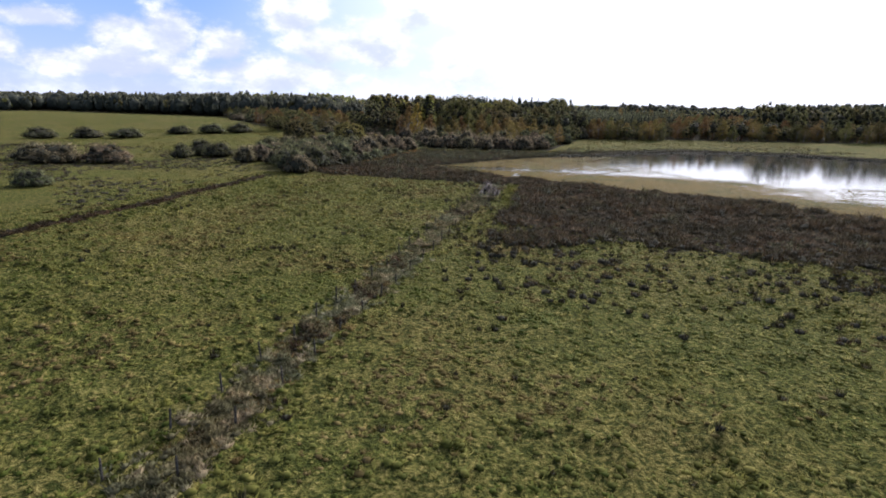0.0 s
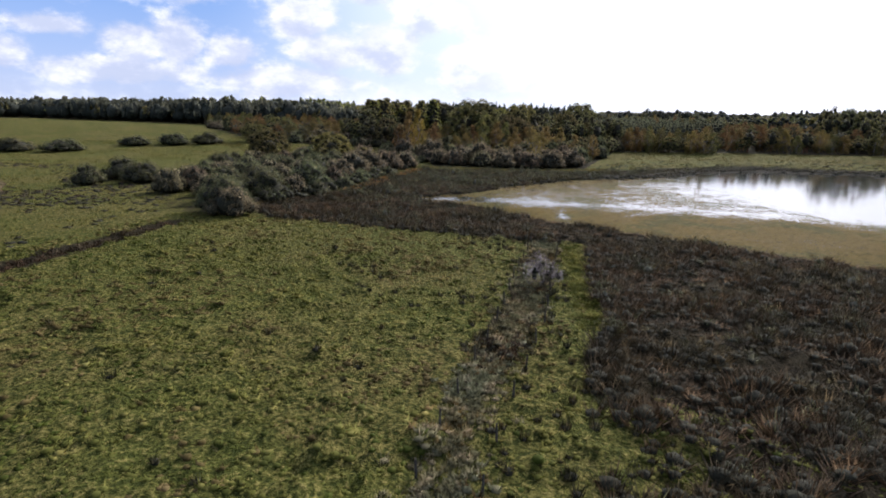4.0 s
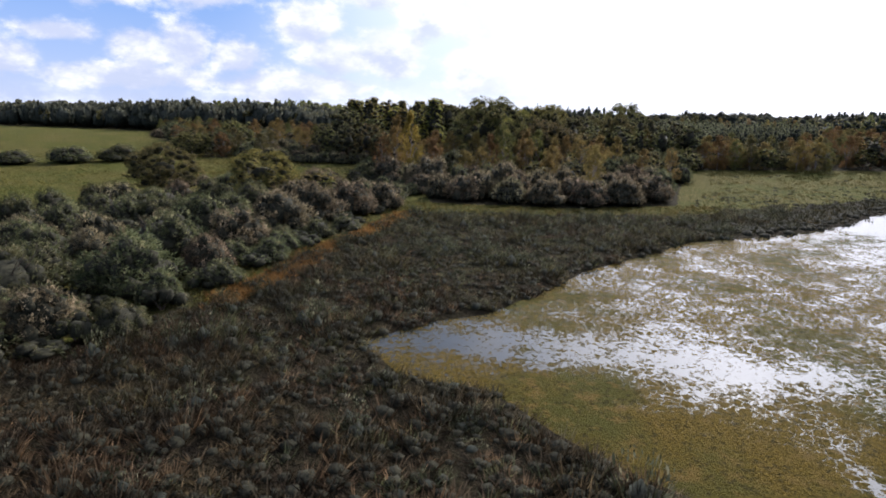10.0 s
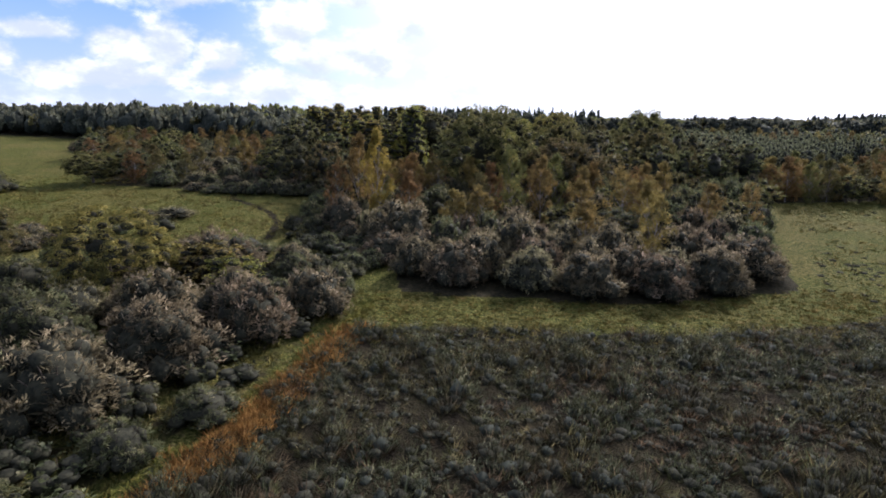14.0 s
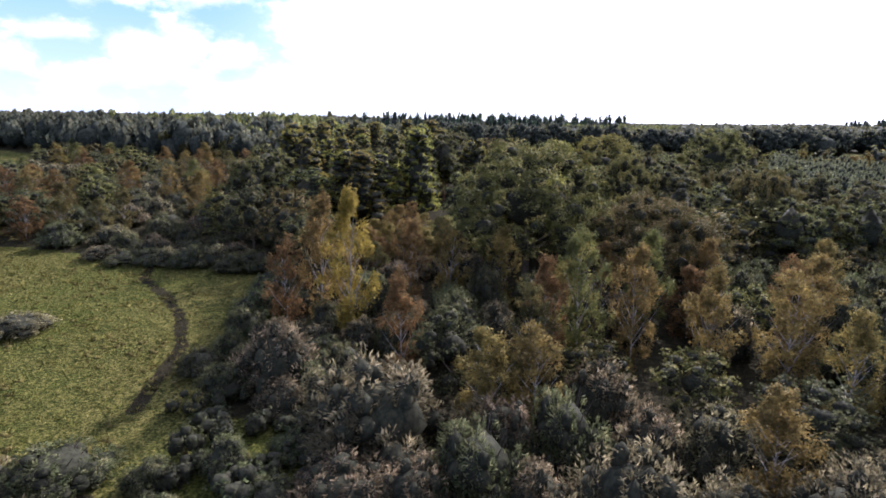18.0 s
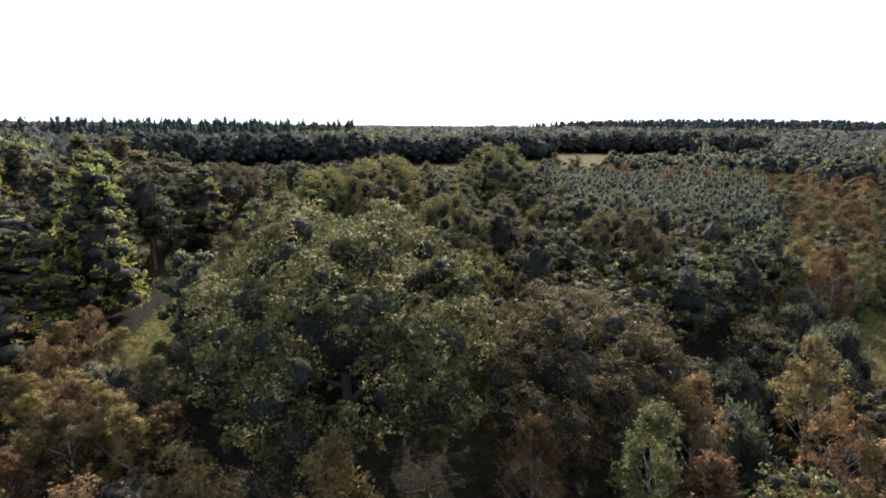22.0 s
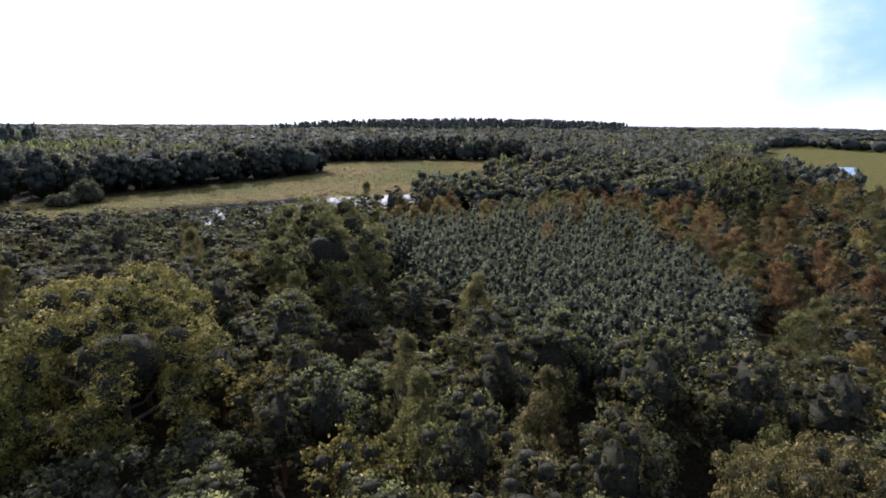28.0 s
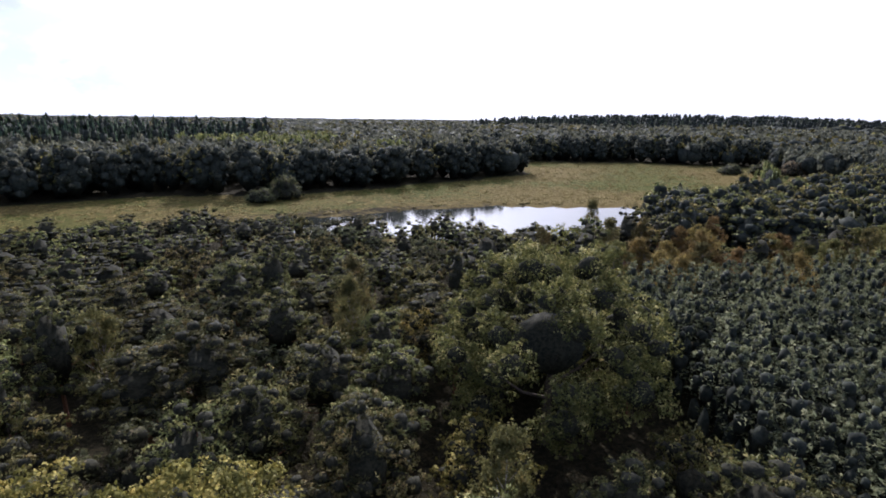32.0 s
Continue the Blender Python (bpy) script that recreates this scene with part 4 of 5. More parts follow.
for kind, x, y, r, h in [
    ("birch", -18.6, 283, 3.2, 16.6), ("birch", -22.5, 281, 2.8, 12.0), ("birch_gold", -14.4, 279.5, 3.2, 17.6), ("birch_green", 11.6, 273.5, 3.2, 15.8), ("birch", 7.6, 272.5, 2.6, 12.6), ("birch", 17.4, 273, 2.9, 13.6), ("birch_green", 21.8, 281.5, 2.8, 13.4), ("birch", 31, 268, 3.4, 12.8),
    ("oak", -31, 309, 5.0, 14.5), ("oak", -26, 304.5, 4.6, 13.0), ("oak", -38.5, 314, 5.2, 13.5), ("oak", -21, 292, 4.2, 11.5), ("oak", -45, 318, 5.0, 11.0), ("oak", -23.5, 298.5, 4.4, 12.5),
    ("birch", 33.5, 262.5, 2.8, 11.0), ("birch", 24.4, 271, 2.8, 12.0), ("birch", 28.8, 247, 2.6, 11.4), ("birch_green", 5.5, 268, 2.8, 11.5), ("birch", -8, 289, 3.0, 12.5), ("birch", 37, 275, 3.0, 12.4),
]:
    plant(kind, x, y, r, h)
# willows at the grove's front and the belt along the green path
for kind, x, y, r, h in [
    ("willow", -19, 267, 4.6, 8.0), ("willow", -8, 257, 6.0, 9.6), ("willow", 0.5, 239, 4.4, 6.4), ("willow", 9.5, 236.5, 4.2, 6.2),
    ("willow", 17, 235, 4.3, 6.4), ("willow", 25.5, 234.5, 4.2, 6.6), ("willow", 33, 237, 4.4, 6.8), ("willow", 41, 244, 5.0, 7.0), ("willow_green", 46, 252, 4.4, 6.6),
    ("willow", 9, 247, 4.2, 9.4), ("willow_green", 0, 251, 4.0, 8), ("willow", 22, 246, 4.2, 8.2),
]:
    plant(kind, x, y, r, h)
for kind, x, y, r, h in [
    ("willow_green", -39, 142, 4.5, 6.6), ("willow", -36.5, 138.5, 3.7, 5.7), ("willow_green", -43, 152, 5.0, 6.4), ("willow_green", -37, 157, 4.8, 6.4), ("willow", -33, 162, 3.0, 5.2),
    ("willow_green", -41, 168, 5.2, 6.8), ("willow_green", -33, 174, 4.8, 6.6), ("willow", -28.5, 181, 3.0, 5.0), ("willow_green", -36, 186, 5.2, 7.1), ("willow", -29.5, 192, 4.3, 6.4),
    ("willow_green", -37, 199, 4.8, 6.8), ("willow", -28, 205, 4.8, 7.3), ("willow", -25, 213, 5.0, 7.5), ("willow", -20, 220, 4.3, 7.1), ("willow", -15, 227, 3.7, 6.4),
]:
    plant(kind, x, y, r, h)
for kind, x, y, r, h in [
    ("willow", -22, 223, 4.8, 6.8), ("willow_green", -14, 232, 2.8, 5.2), ("willow", -31, 241, 5.6, 7.5), ("willow", -31, 224, 4.5, 7.1), ("gold", -40, 232, 7.2, 10.8),
    ("oak", -62, 236, 7.2, 11.4), ("willow_green", -36, 214, 4.8, 6.8), ("willow", -22, 244, 3.2, 4.4), ("willow_green", -31, 252, 3.8, 3.6), ("gold", -30, 236.5, 4.6, 6.2), ("gold", -26, 233, 3.4, 5.0), ("willow_green", -21, 240.5, 2.8, 3.6), ("willow", -38, 249, 4.6, 4.0), ("willow", -54.5, 278, 4.0, 2.6), ("willow", -60, 275, 4.0, 2.8), ("thorn", -26, 262, 2.2, 2.4), ("shrub", -46, 212, 3.0, 3.2), ("shrub", -48, 198, 3.0, 2.8),
]:
    plant(kind, x, y, r, h)
# bushes on the western pasture
for kind, x, y, r, h in [
    ("willow", -95, 154, 6.6, 6.8), ("willow", -107, 152, 6.8, 6.6), ("willow", -118, 158, 6.0, 6.0), ("willow_green", -82, 108, 4.0, 4.2), ("willow_green", -82, 172, 3.4, 5.2), ("willow_green", -73, 178, 5.0, 6.0),
    ("willow_green", -81, 184, 5.0, 6.0), ("willow_green", -150, 262, 7.5, 6.0), ("willow_green", -166, 258, 7.5, 5.6), ("willow_green", -124, 296, 7.0, 6.4), ("willow_green", -111, 302, 7.0, 6.0),
    ("oak", -95, 318, 7.0, 8.5), ("willow_green", -138, 290, 6.5, 5.4), ("shrub", -58, 262, 3.6, 2.6), ("shrub", -52, 266, 3.4, 2.6), ("willow_green", -182, 250, 7.5, 5.8), ("oak", -372, 640, 15.0, 22.0),
]:
    plant(kind, x, y, r, h)
blossom = plant("blossom", 8.8, 103.5, 2.2, 3.4)

# ---- woods, filled in by region ----
def grove(x, y):
    q = chance.random()
    if q < 0.16:
        return "birch", chance.uniform(2.4, 3.2), chance.uniform(9, 12.5)
    if q < 0.5:
        return "willow_green", chance.uniform(3.0, 4.2), chance.uniform(6, 9)
    if q < 0.75:
        return "willow", chance.uniform(3.0, 4.2), chance.uniform(6, 8)
    return "oak", chance.uniform(3.0, 4.2), chance.uniform(7, 9.5)


def pine_wood(x, y):
    q = chance.random()
    if y > 420:
        return ("pine", "oak", "pine")[int(q * 3)], chance.uniform(2.4, 3.8), chance.uniform(3.8, 6.0) + (3.0 if x < 112 else 0.0)
    if q < 0.62:
        return "pine", chance.uniform(2.8, 4.4), chance.uniform(10.5, 16) - (2.5 if y > 345 else 0.0)
    if q < 0.78:
        return "oak", chance.uniform(3.2, 5.2), chance.uniform(9, 13.5) - (2.0 if y > 345 else 0.0)
    if q < 0.9:
        return "birch_green", chance.uniform(2.4, 3.2), chance.uniform(11, 14)
    return "gold", chance.uniform(3.0, 4.5), chance.uniform(9, 13)


def larch_wood(x, y):
    if chance.random() < 0.55:
        return "larch", chance.uniform(4.6, 6.2), chance.uniform(15, 20.5)
    return "pine", chance.uniform(4.0, 5.2), chance.uniform(13, 18)


def birch_wood(x, y):
    q = chance.random()
    if q < 0.32:
        return "birch", chance.uniform(2.6, 3.6), chance.uniform(8, 11.5)
    if q < 0.7:
        return "birch_green", chance.uniform(2.6, 3.6), chance.uniform(8, 11.5)
    if q < 0.88:
        return "oak", chance.uniform(3.0, 4.2), chance.uniform(6, 8.5)
    return "pine", chance.uniform(2.8, 3.6), chance.uniform(8, 11)


def west_copse(x, y):
    q = chance.random()
    if q < 0.14:
        return "birch", chance.uniform(2.6, 3.4), chance.uniform(7, 10)
    if q < 0.26:
        return "birch_green", chance.uniform(2.6, 3.4), chance.uniform(7, 10)
    if q < 0.6:
        return "willow_green", chance.uniform(3.2, 4.6), chance.uniform(4, 6)
    if q < 0.85:
        return "willow", chance.uniform(3.2, 4.4), chance.uniform(4, 6)
    return "oak", chance.uniform(4, 5), chance.uniform(8, 10)


CLEAR = (POND, POND_FAR, MEADOW_FAR, PLANTATION, TRACK, MEADOW_EAST, FIELD_WEST)
def belt(x, y):
    if chance.random() < 0.7:
        return "willow_green", chance.uniform(3.4, 4.8), chance.uniform(4.8, 6.4)
    return "willow", chance.uniform(3.2, 4.2), chance.uniform(4.8, 6.4)


def tall_stand(x, y):
    return "oak", chance.uniform(5.7, 7.0), chance.uniform(19, 23)


scatter([(-50, 148), (-40, 160), (-34, 178), (-31, 200), (-24, 224), (-26, 244), (-48, 246), (-69, 226), (-66, 200), (-61, 165)], 6.0, belt, (), 1.2)
scatter([(-27, 234), (-16, 233), (-13, 244), (-22, 252), (-27, 246)], 2.8, lambda x, y: ("shrub", chance.uniform(1.2, 2.0), chance.uniform(1.0, 1.9)), (), 0.7)


def understorey(x, y):
    if chance.random() < 0.6:
        return "shrub", chance.uniform(1.5, 2.4), chance.uniform(1.4, 2.6)
    return "willow_green", chance.uniform(2.0, 2.8), chance.uniform(2.4, 3.6)


scatter([(-33, 151), (-29, 156.5), (-26.7, 166), (-23.7, 180), (-20.7, 195), (-16.7, 209), (-12.7, 223), (-12, 232), (-26, 236), (-34, 190), (-44, 150)], 3.0, understorey, (), 0.9)
scatter([(-2, 236), (20, 233.5), (38, 238), (50, 250), (50, 262), (20, 250), (-14, 262), (-14, 250)], 4.2, lambda x, y: ("willow", chance.uniform(3.2, 4.4), chance.uniform(5.4, 7.6)), (), 0.7)
scatter([(-31, 258), (-19, 262), (-25, 300), (-30, 297), (-27, 275)], 3.8, lambda x, y: ("willow_green", chance.uniform(2.2, 3.2), chance.uniform(3.4, 6.0)), (), 0.9)
def tan_scrub(x, y):
    q = chance.random()
    if q < 0.45:
        return "birch", chance.uniform(2.0, 2.8), chance.uniform(4.5, 7.5)
    if q < 0.75:
        return "willow", chance.uniform(2.2, 3.2), chance.uniform(3.5, 5.0)
    return "birch_green", chance.uniform(2.0, 2.8), chance.uniform(5, 8)


scatter([(-24, 246), (-14, 240), (-8, 246), (-12, 262), (-24, 262)], 3.2, understorey, (), 0.7)
scatter([(-64, 306), (-44, 303), (-30, 299), (-25, 306), (-36, 326), (-62, 318)], 3.6, lambda x, y: ("willow_green" if chance.random() < 0.7 else "willow", chance.uniform(2.4, 3.6), chance.uniform(2.6, 4.6)), (), 0.7)
scatter([(-24, 262), (-14, 262), (-6, 300), (-24, 300)], 4.0, lambda x, y: ("willow_green" if chance.random() < 0.6 else "willow", chance.uniform(2.2, 3.2), chance.uniform(3.0, 5.2)), (), 0.7)
scatter([(-22, 300), (-4, 298), (-3, 318), (-6, 330), (-14, 332), (-22, 316)], 4.2, tan_scrub, (), 0.8)
scatter([(76, 303), (120, 300), (122, 322), (98, 322), (84, 322)], 5.0, birch_wood, (), 0.8)
scatter([(-76, 252), (-60, 252), (-56, 262), (-72, 264)], 3.4, lambda x, y: ("willow", chance.uniform(2.0, 3.0), chance.uniform(1.8, 2.8)), (), 0.8)
for x, y, h in [(126, 372, 13.5), (134, 366, 13), (118, 380, 13.5), (140, 360, 12.5), (129, 357, 12.5), (112, 362, 13), (144, 368, 13.5), (104, 388, 13), (122, 350, 12.5), (136, 374, 13)]:
    plant("birch" if h > 12.7 else "birch_green", x, y, 2.4, h)
EAST_EDGE = [(215, 306), (300, 298), (310, 330), (300, 340), (215, 336)]
scatter(EAST_EDGE, 6.5, birch_wood, (), 0.8)
for kind, x, y, r, h in [("oak", 236, 338, 7.0, 12.5), ("oak", 252, 334, 7.5, 11.5), ("oak", 220, 344, 6.5, 12.0), ("oak", 272, 336, 7.0, 10.5), ("willow_green", 102, 541, 6.5, 9.5),
                         ("willow_green", 92, 536, 5.0, 6.0), ("willow_green", 352, 500, 7.5, 9.0), ("willow", 362, 490, 6.5, 9.5), ("willow_green", 340, 512, 6.5, 7.0), ("willow_green", 368, 478, 5.5, 6.0)]:
    plant(kind, x, y, r, h)


MID_WOOD = [(162, 434), (144, 413), (204, 387), (204, 362), (304, 368), (350, 440), (334, 450), (284, 436), (200, 436)]
FAR_EDGE = [(-30, 570), (60, 571), (114, 551), (177, 557), (238, 567), (278, 634), (364, 584), (400, 522), (422, 530), (384, 604), (270, 660), (222, 588), (177, 578), (114, 572), (60, 592), (-30, 592)]
scatter([(192, 337), (300, 345), (300, 366), (196, 358)], 11.0, tall_stand)
scatter([(-22, 262), (-12, 245), (0, 246), (40, 252), (56, 262), (76, 304), (40, 300), (-5, 300), (-26, 300)], 5.6, grove, CLEAR)
scatter([(-44, 324), (-36, 310), (-24, 306), (-15, 318), (-10, 335), (-6, 348), (0, 362), (8, 385), (4, 430), (-52, 440)], 7.2, larch_wood, CLEAR)
scatter([(-190, 470), (-150, 397), (-112, 346), (-90, 318), (-60, 310), (-40, 308), (-46, 326), (-54, 380), (-60, 440), (-100, 440)], 6.6, west_copse, CLEAR)
scatter([(98, 309), (215, 308), (215, 330), (200, 340), (200, 384), (142, 409), (105, 409), (125, 388), (156, 372), (153, 356), (130, 343)], 6.0, birch_wood, CLEAR, 0.8)
scatter([(-14, 305), (40, 300), (78, 306), (84, 325), (71, 334), (72, 347), (79, 365), (89, 384), (104, 399), (142, 410), (160, 432), (150, 437), (105, 453), (60, 486), (-10, 500), (2, 430), (16, 396), (6, 356), (-5, 328)],
        6.3, pine_wood, CLEAR)

# ---- distant woods: what nobody could count ----
def wood_shapes(seed, kind, leaves, segs, rings):
    """Low trees for the distance, 1 m in radius and 1 m high before scaling."""
    res = []
    for k in range(6):
        rng = np.random.default_rng(seed + k)
        if kind == "cone":
            lumps = [((0, 0, 0.3), (0.85, 0.85, 0.34)), ((0, 0, 0.58), (0.6, 0.6, 0.3)), ((0, 0, 0.84), (0.32, 0.32, 0.22))]
        else:
            a = rng.uniform(0, 6.28)
            lumps = [((0, 0, 0.45), (0.92, 0.92, 0.5)), ((0.4 * math.cos(a), 0.4 * math.sin(a), 0.68), (0.55, 0.55, 0.3)),
                     ((-0.45 * math.cos(a + 0.6), -0.45 * math.sin(a + 0.6), 0.5), (0.55, 0.55, 0.36))]
        vs, fs, off, shade_face, ns = [], [], 0, [], []
        for c, r in lumps:
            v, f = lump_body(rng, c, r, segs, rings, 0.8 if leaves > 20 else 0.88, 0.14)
            vs.append(v), fs.append(f + off), shade_face.append(np.ones(len(f), int)), ns.append(unit((v - np.array(c)) / r))
            off += len(v)
            if leaves:
                pos, out = shell(rng, np.array(c), np.array(r) * 1.02, leaves, 0.0 if kind != "cone" else -0.3, 0.0)
                v, f = leaf_quads(rng, pos, out, (0.24 if leaves > 20 else 0.34) * (1 if kind != "cone" else 0.8), 1.2, 0.9, 0.35)
                vs.append(v), fs.append(f + off), shade_face.append(np.zeros(len(f), int)), ns.append(leaf_normals(rng, out))
                off += len(v)
        res.append((np.concatenate(vs), np.concatenate(fs), np.concatenate(shade_face), np.concatenate(ns)))
    return res


def wood_object(name, label, mat, shapes, spots):
    """One object from many trees. spots: x, y, radius, height for each."""
    rng = np.random.default_rng(len(spots))
    vs, fs, off, ns = [], [], 0, []
    spots = np.asarray(spots)
    pick = rng.integers(0, len(shapes), len(spots))
    inner = []
    for k, (v, f, shade_face, normals) in enumerate(shapes):
        mine = spots[pick == k]
        if not len(mine):
            continue
        a = rng.uniform(0, 6.283, len(mine))
        c, s = np.cos(a)[:, None], np.sin(a)[:, None]
        r, h = mine[:, 2:3], mine[:, 3:4]
        vx = (v[None, :, 0] * c - v[None, :, 1] * s) * r + mine[:, 0:1]
        vy = (v[None, :, 0] * s + v[None, :, 1] * c) * r + mine[:, 1:2]
        vz = v[None, :, 2] * h + ground_height(mine[:, 0], mine[:, 1])[:, None] - 0.1
        allv = np.stack((vx, vy, vz), -1).reshape(-1, 3)
        allf = (f[None] + (np.arange(len(mine)) * len(v))[:, None, None]).reshape(-1, 4) + off
        vs.append(allv), fs.append(allf)
        off += len(allv)
        inner.append(np.tile(shade_face, len(mine)))
        nx3 = normals[None, :, 0] * c - normals[None, :, 1] * s
        ny3 = normals[None, :, 0] * s + normals[None, :, 1] * c
        ns.append(np.stack((nx3, ny3, np.broadcast_to(normals[None, :, 2], nx3.shape)), -1).reshape(-1, 3))
    me = mesh_of(name, np.concatenate(vs), np.concatenate(fs), mat)
    set_normals(me, np.concatenate(ns))
    # Inner bodies are coloured dark to imitate shade under the outer leaves.
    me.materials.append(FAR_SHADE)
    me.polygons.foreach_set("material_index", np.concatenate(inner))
    return tagged(new(name, me), label, "woods", kind="stuff")


OPEN = (FIELD_SOUTH, OPEN_EAST, GROVE_LAWN, FIELD_WEST, MEADOW_EAST, MEADOW_FAR, FIELD_EAST, MARSH, POND, POND_FAR, POND_EAST, PLANTATION, TRACK)
NEAR_WOODS = [(-190, 470), (-150, 395), (-112, 343), (-90, 314), (-30, 298), (-75, 240), (-70, 140), (-30, 140), (-20, 215), (60, 215), (80, 303), (292, 312), (292, 352), (202, 356), (202, 386), (143, 412), (160, 434),
              (105, 457), (60, 490), (-10, 500), (-70, 440), (-100, 440)]


def wood_spots(seed, r0, r1, step):
    """Shaken grid of spots between two distances from the middle of the woods, off the open land."""
    rng = np.random.default_rng(seed)
    ax = np.arange(-r1, r1, step)
    mx, my = np.meshgrid(ax, np.arange(-120, r1, step))
    x = 20 + mx.ravel() + rng.uniform(-0.45, 0.45, mx.size) * step
    y = 300 + my.ravel() + rng.uniform(-0.45, 0.45, mx.size) * step
    d = np.hypot(x - 20, y - 300)
    keep = (d >= r0) & (d < r1) & (y > 190) & (y - 190 > -(x + 520) * 0.9)
    keep &= ~((x < 0) & (y < 300 - x * 0.55)) & ~((np.abs(x - 25) < 45) & (np.abs(y - 497) < 32))
    for poly in OPEN:
        keep &= signed(poly, x, y) < -2.5
    keep &= ~inside(NEAR_WOODS, x, y) & ~inside(FAR_EDGE, x, y) & ~inside(EAST_EDGE, x, y) & ~inside(MID_WOOD, x, y)
    return x[keep], y[keep], rng


def crown_shapes(seed, count):
    """Broad crowns of lobes for the wood edges, 1 m in radius and 1 m high before scaling."""
    res = []
    for k in range(count):
        rng = np.random.default_rng(seed + k)
        lumps = []
        for i in range(17):
            up = 1.0 - 1.8 * (i + rng.uniform(0, 0.9)) / 17
            a, flat, q, r = i * 2.39996 + rng.uniform(-0.35, 0.35), math.sqrt(max(0.0, 1 - up * up)), rng.uniform(0.7, 0.92), rng.uniform(1.4, 2.5)
            lumps.append(((math.cos(a) * flat * 5.0 * q, math.sin(a) * flat * 5.0 * q, 8.2 + up * 7.2 * q), (r, r, r * 0.85)))
        v, f, shade_face, normals = crown_arrays(rng, lumps, 1.25, 0.72, 1.25, 1.0, 0.25, 0.0, 0.08, 0.82, 5, 3, ((0, 0, 7.0), (3.2, 3.2, 6.4)))
        res.append((v / (5.5, 5.5, 16.0), f, shade_face, normals))
    return res


def fill(seed, poly, step, keep_out, radius, tall):
    rng = np.random.default_rng(seed)
    xs, ys = [p[0] for p in poly], [p[1] for p in poly]
    mx, my = np.meshgrid(np.arange(min(xs), max(xs), step), np.arange(min(ys), max(ys), step * 0.87))
    x, y = (mx + rng.uniform(-0.4, 0.4, mx.shape) * step).ravel(), (my + rng.uniform(-0.4, 0.4, mx.shape) * step).ravel()
    ok = inside(poly, x, y)
    for area in keep_out:
        ok &= signed(area, x, y) < -1.5
    x, y = x[ok], y[ok]
    return np.stack((x, y, rng.uniform(*radius, len(x)), rng.uniform(*tall, len(x))), 1)


EDGE_SHAPES = crown_shapes(500, 6)
edge = fill(41, FAR_EDGE, 9.0, (MEADOW_FAR,), (4.8, 6.6), (13.5, 20))
wood_object("meadow_edge_wood", "tall dark green trees along the far meadow", OAK, EDGE_SHAPES, edge[::4])
wood_object("meadow_edge_wood", "tall grey-green trees along the far meadow", HAZED_LEAF, EDGE_SHAPES, np.concatenate((edge[1::4], edge[2::4], edge[3::4])))
mid_wood = fill(42, MID_WOOD, 8.0, (MEADOW_FAR, POND_FAR), (4.0, 5.8), (8.5, 14))
wood_object("plantation_edge_wood", "dark green broadleaf trees behind the plantation", OAK, EDGE_SHAPES, mid_wood[::2])
wood_object("plantation_edge_wood", "grey-green trees behind the plantation", PINE, EDGE_SHAPES, mid_wood[1::2])

broad, autumn, conifer, spruces = [[], [], []], [[], [], []], [[], [], []], [[], [], []]
for level, (r0, r1, step, grow) in enumerate([(0, 480, 9.4, 1.12), (480, 950, 17.0, 1.85), (950, 3300, 56.0, 3.9)]):
    x, y, rng = wood_spots(70 + level, r0, r1, step)
    stand = wave(x, y, 0.021, 4.0) + 0.5 * wave(x, y, 0.06, 1.0)
    luck = rng.random(len(x))
    for i in range(len(x)):
        px, py = x[i], y[i]
        tall = 5.0 if px < -100 else 0.0
        ridge = ((px - 40) / 150) ** 2 + ((py - 850) / 130) ** 2 < 1 or ((px - 1100) / 480) ** 2 + ((py - 1000) / 260) ** 2 < 1
        if ridge:
            spruces[level].append((px, py, 3.2 * grow * (0.8 + 0.4 * luck[i]), 16 + 7 * luck[i]))
        elif stand[i] > 0.45:
            conifer[level].append((px, py, 5.0 * grow * (0.8 + 0.4 * luck[i]), 12 + tall + 5 * luck[i]))
        elif luck[i] < 0.12:
            autumn[level].append((px, py, 4.4 * grow * (0.8 + 0.5 * luck[i] * 8), 10 + 40 * luck[i]))
        else:
            broad[level].append((px, py, 6.4 * grow * (0.75 + 0.5 * luck[i]), 9.5 + tall + 6.5 * luck[i]))
ridge_rng = np.random.default_rng(77)
ridge_a, ridge_q = ridge_rng.uniform(0, 6.283, 900), np.sqrt(ridge_rng.random(900))
for a, q, luck in zip(ridge_a, ridge_q, ridge_rng.random(900)):
    spruces[2].append((1120 + math.cos(a) * q * 560, 1000 + math.sin(a) * q * 270, 5.0 + 2.5 * luck, 15 + 9 * luck))
DETAIL = [(25, 5, 3), (9, 4, 3), (4, 4, 3)]
for level, (leaves, segs, rings) in enumerate(DETAIL):
    where = ("beyond the meadows", "in the distance", "on the horizon")[level]
    wood_object("broadleaf_wood", "dark green broadleaf woodland " + where, HAZED_LEAF, wood_shapes(200 + level, "round", leaves, segs, rings), broad[level])
    wood_object("autumn_wood", "scattered yellowing trees in the woodland " + where, OAK, wood_shapes(220 + level, "round", leaves, segs, rings), autumn[level])
    wood_object("pine_wood", "grey-green pine woodland " + where, PINE, wood_shapes(240 + level, "round", leaves, segs, rings), conifer[level])
    if spruces[level]:
        wood_object("spruce_wood", "ridge of dark pointed spruces " + where, SPRUCE, wood_shapes(260 + level, "cone", leaves, segs, rings), spruces[level])

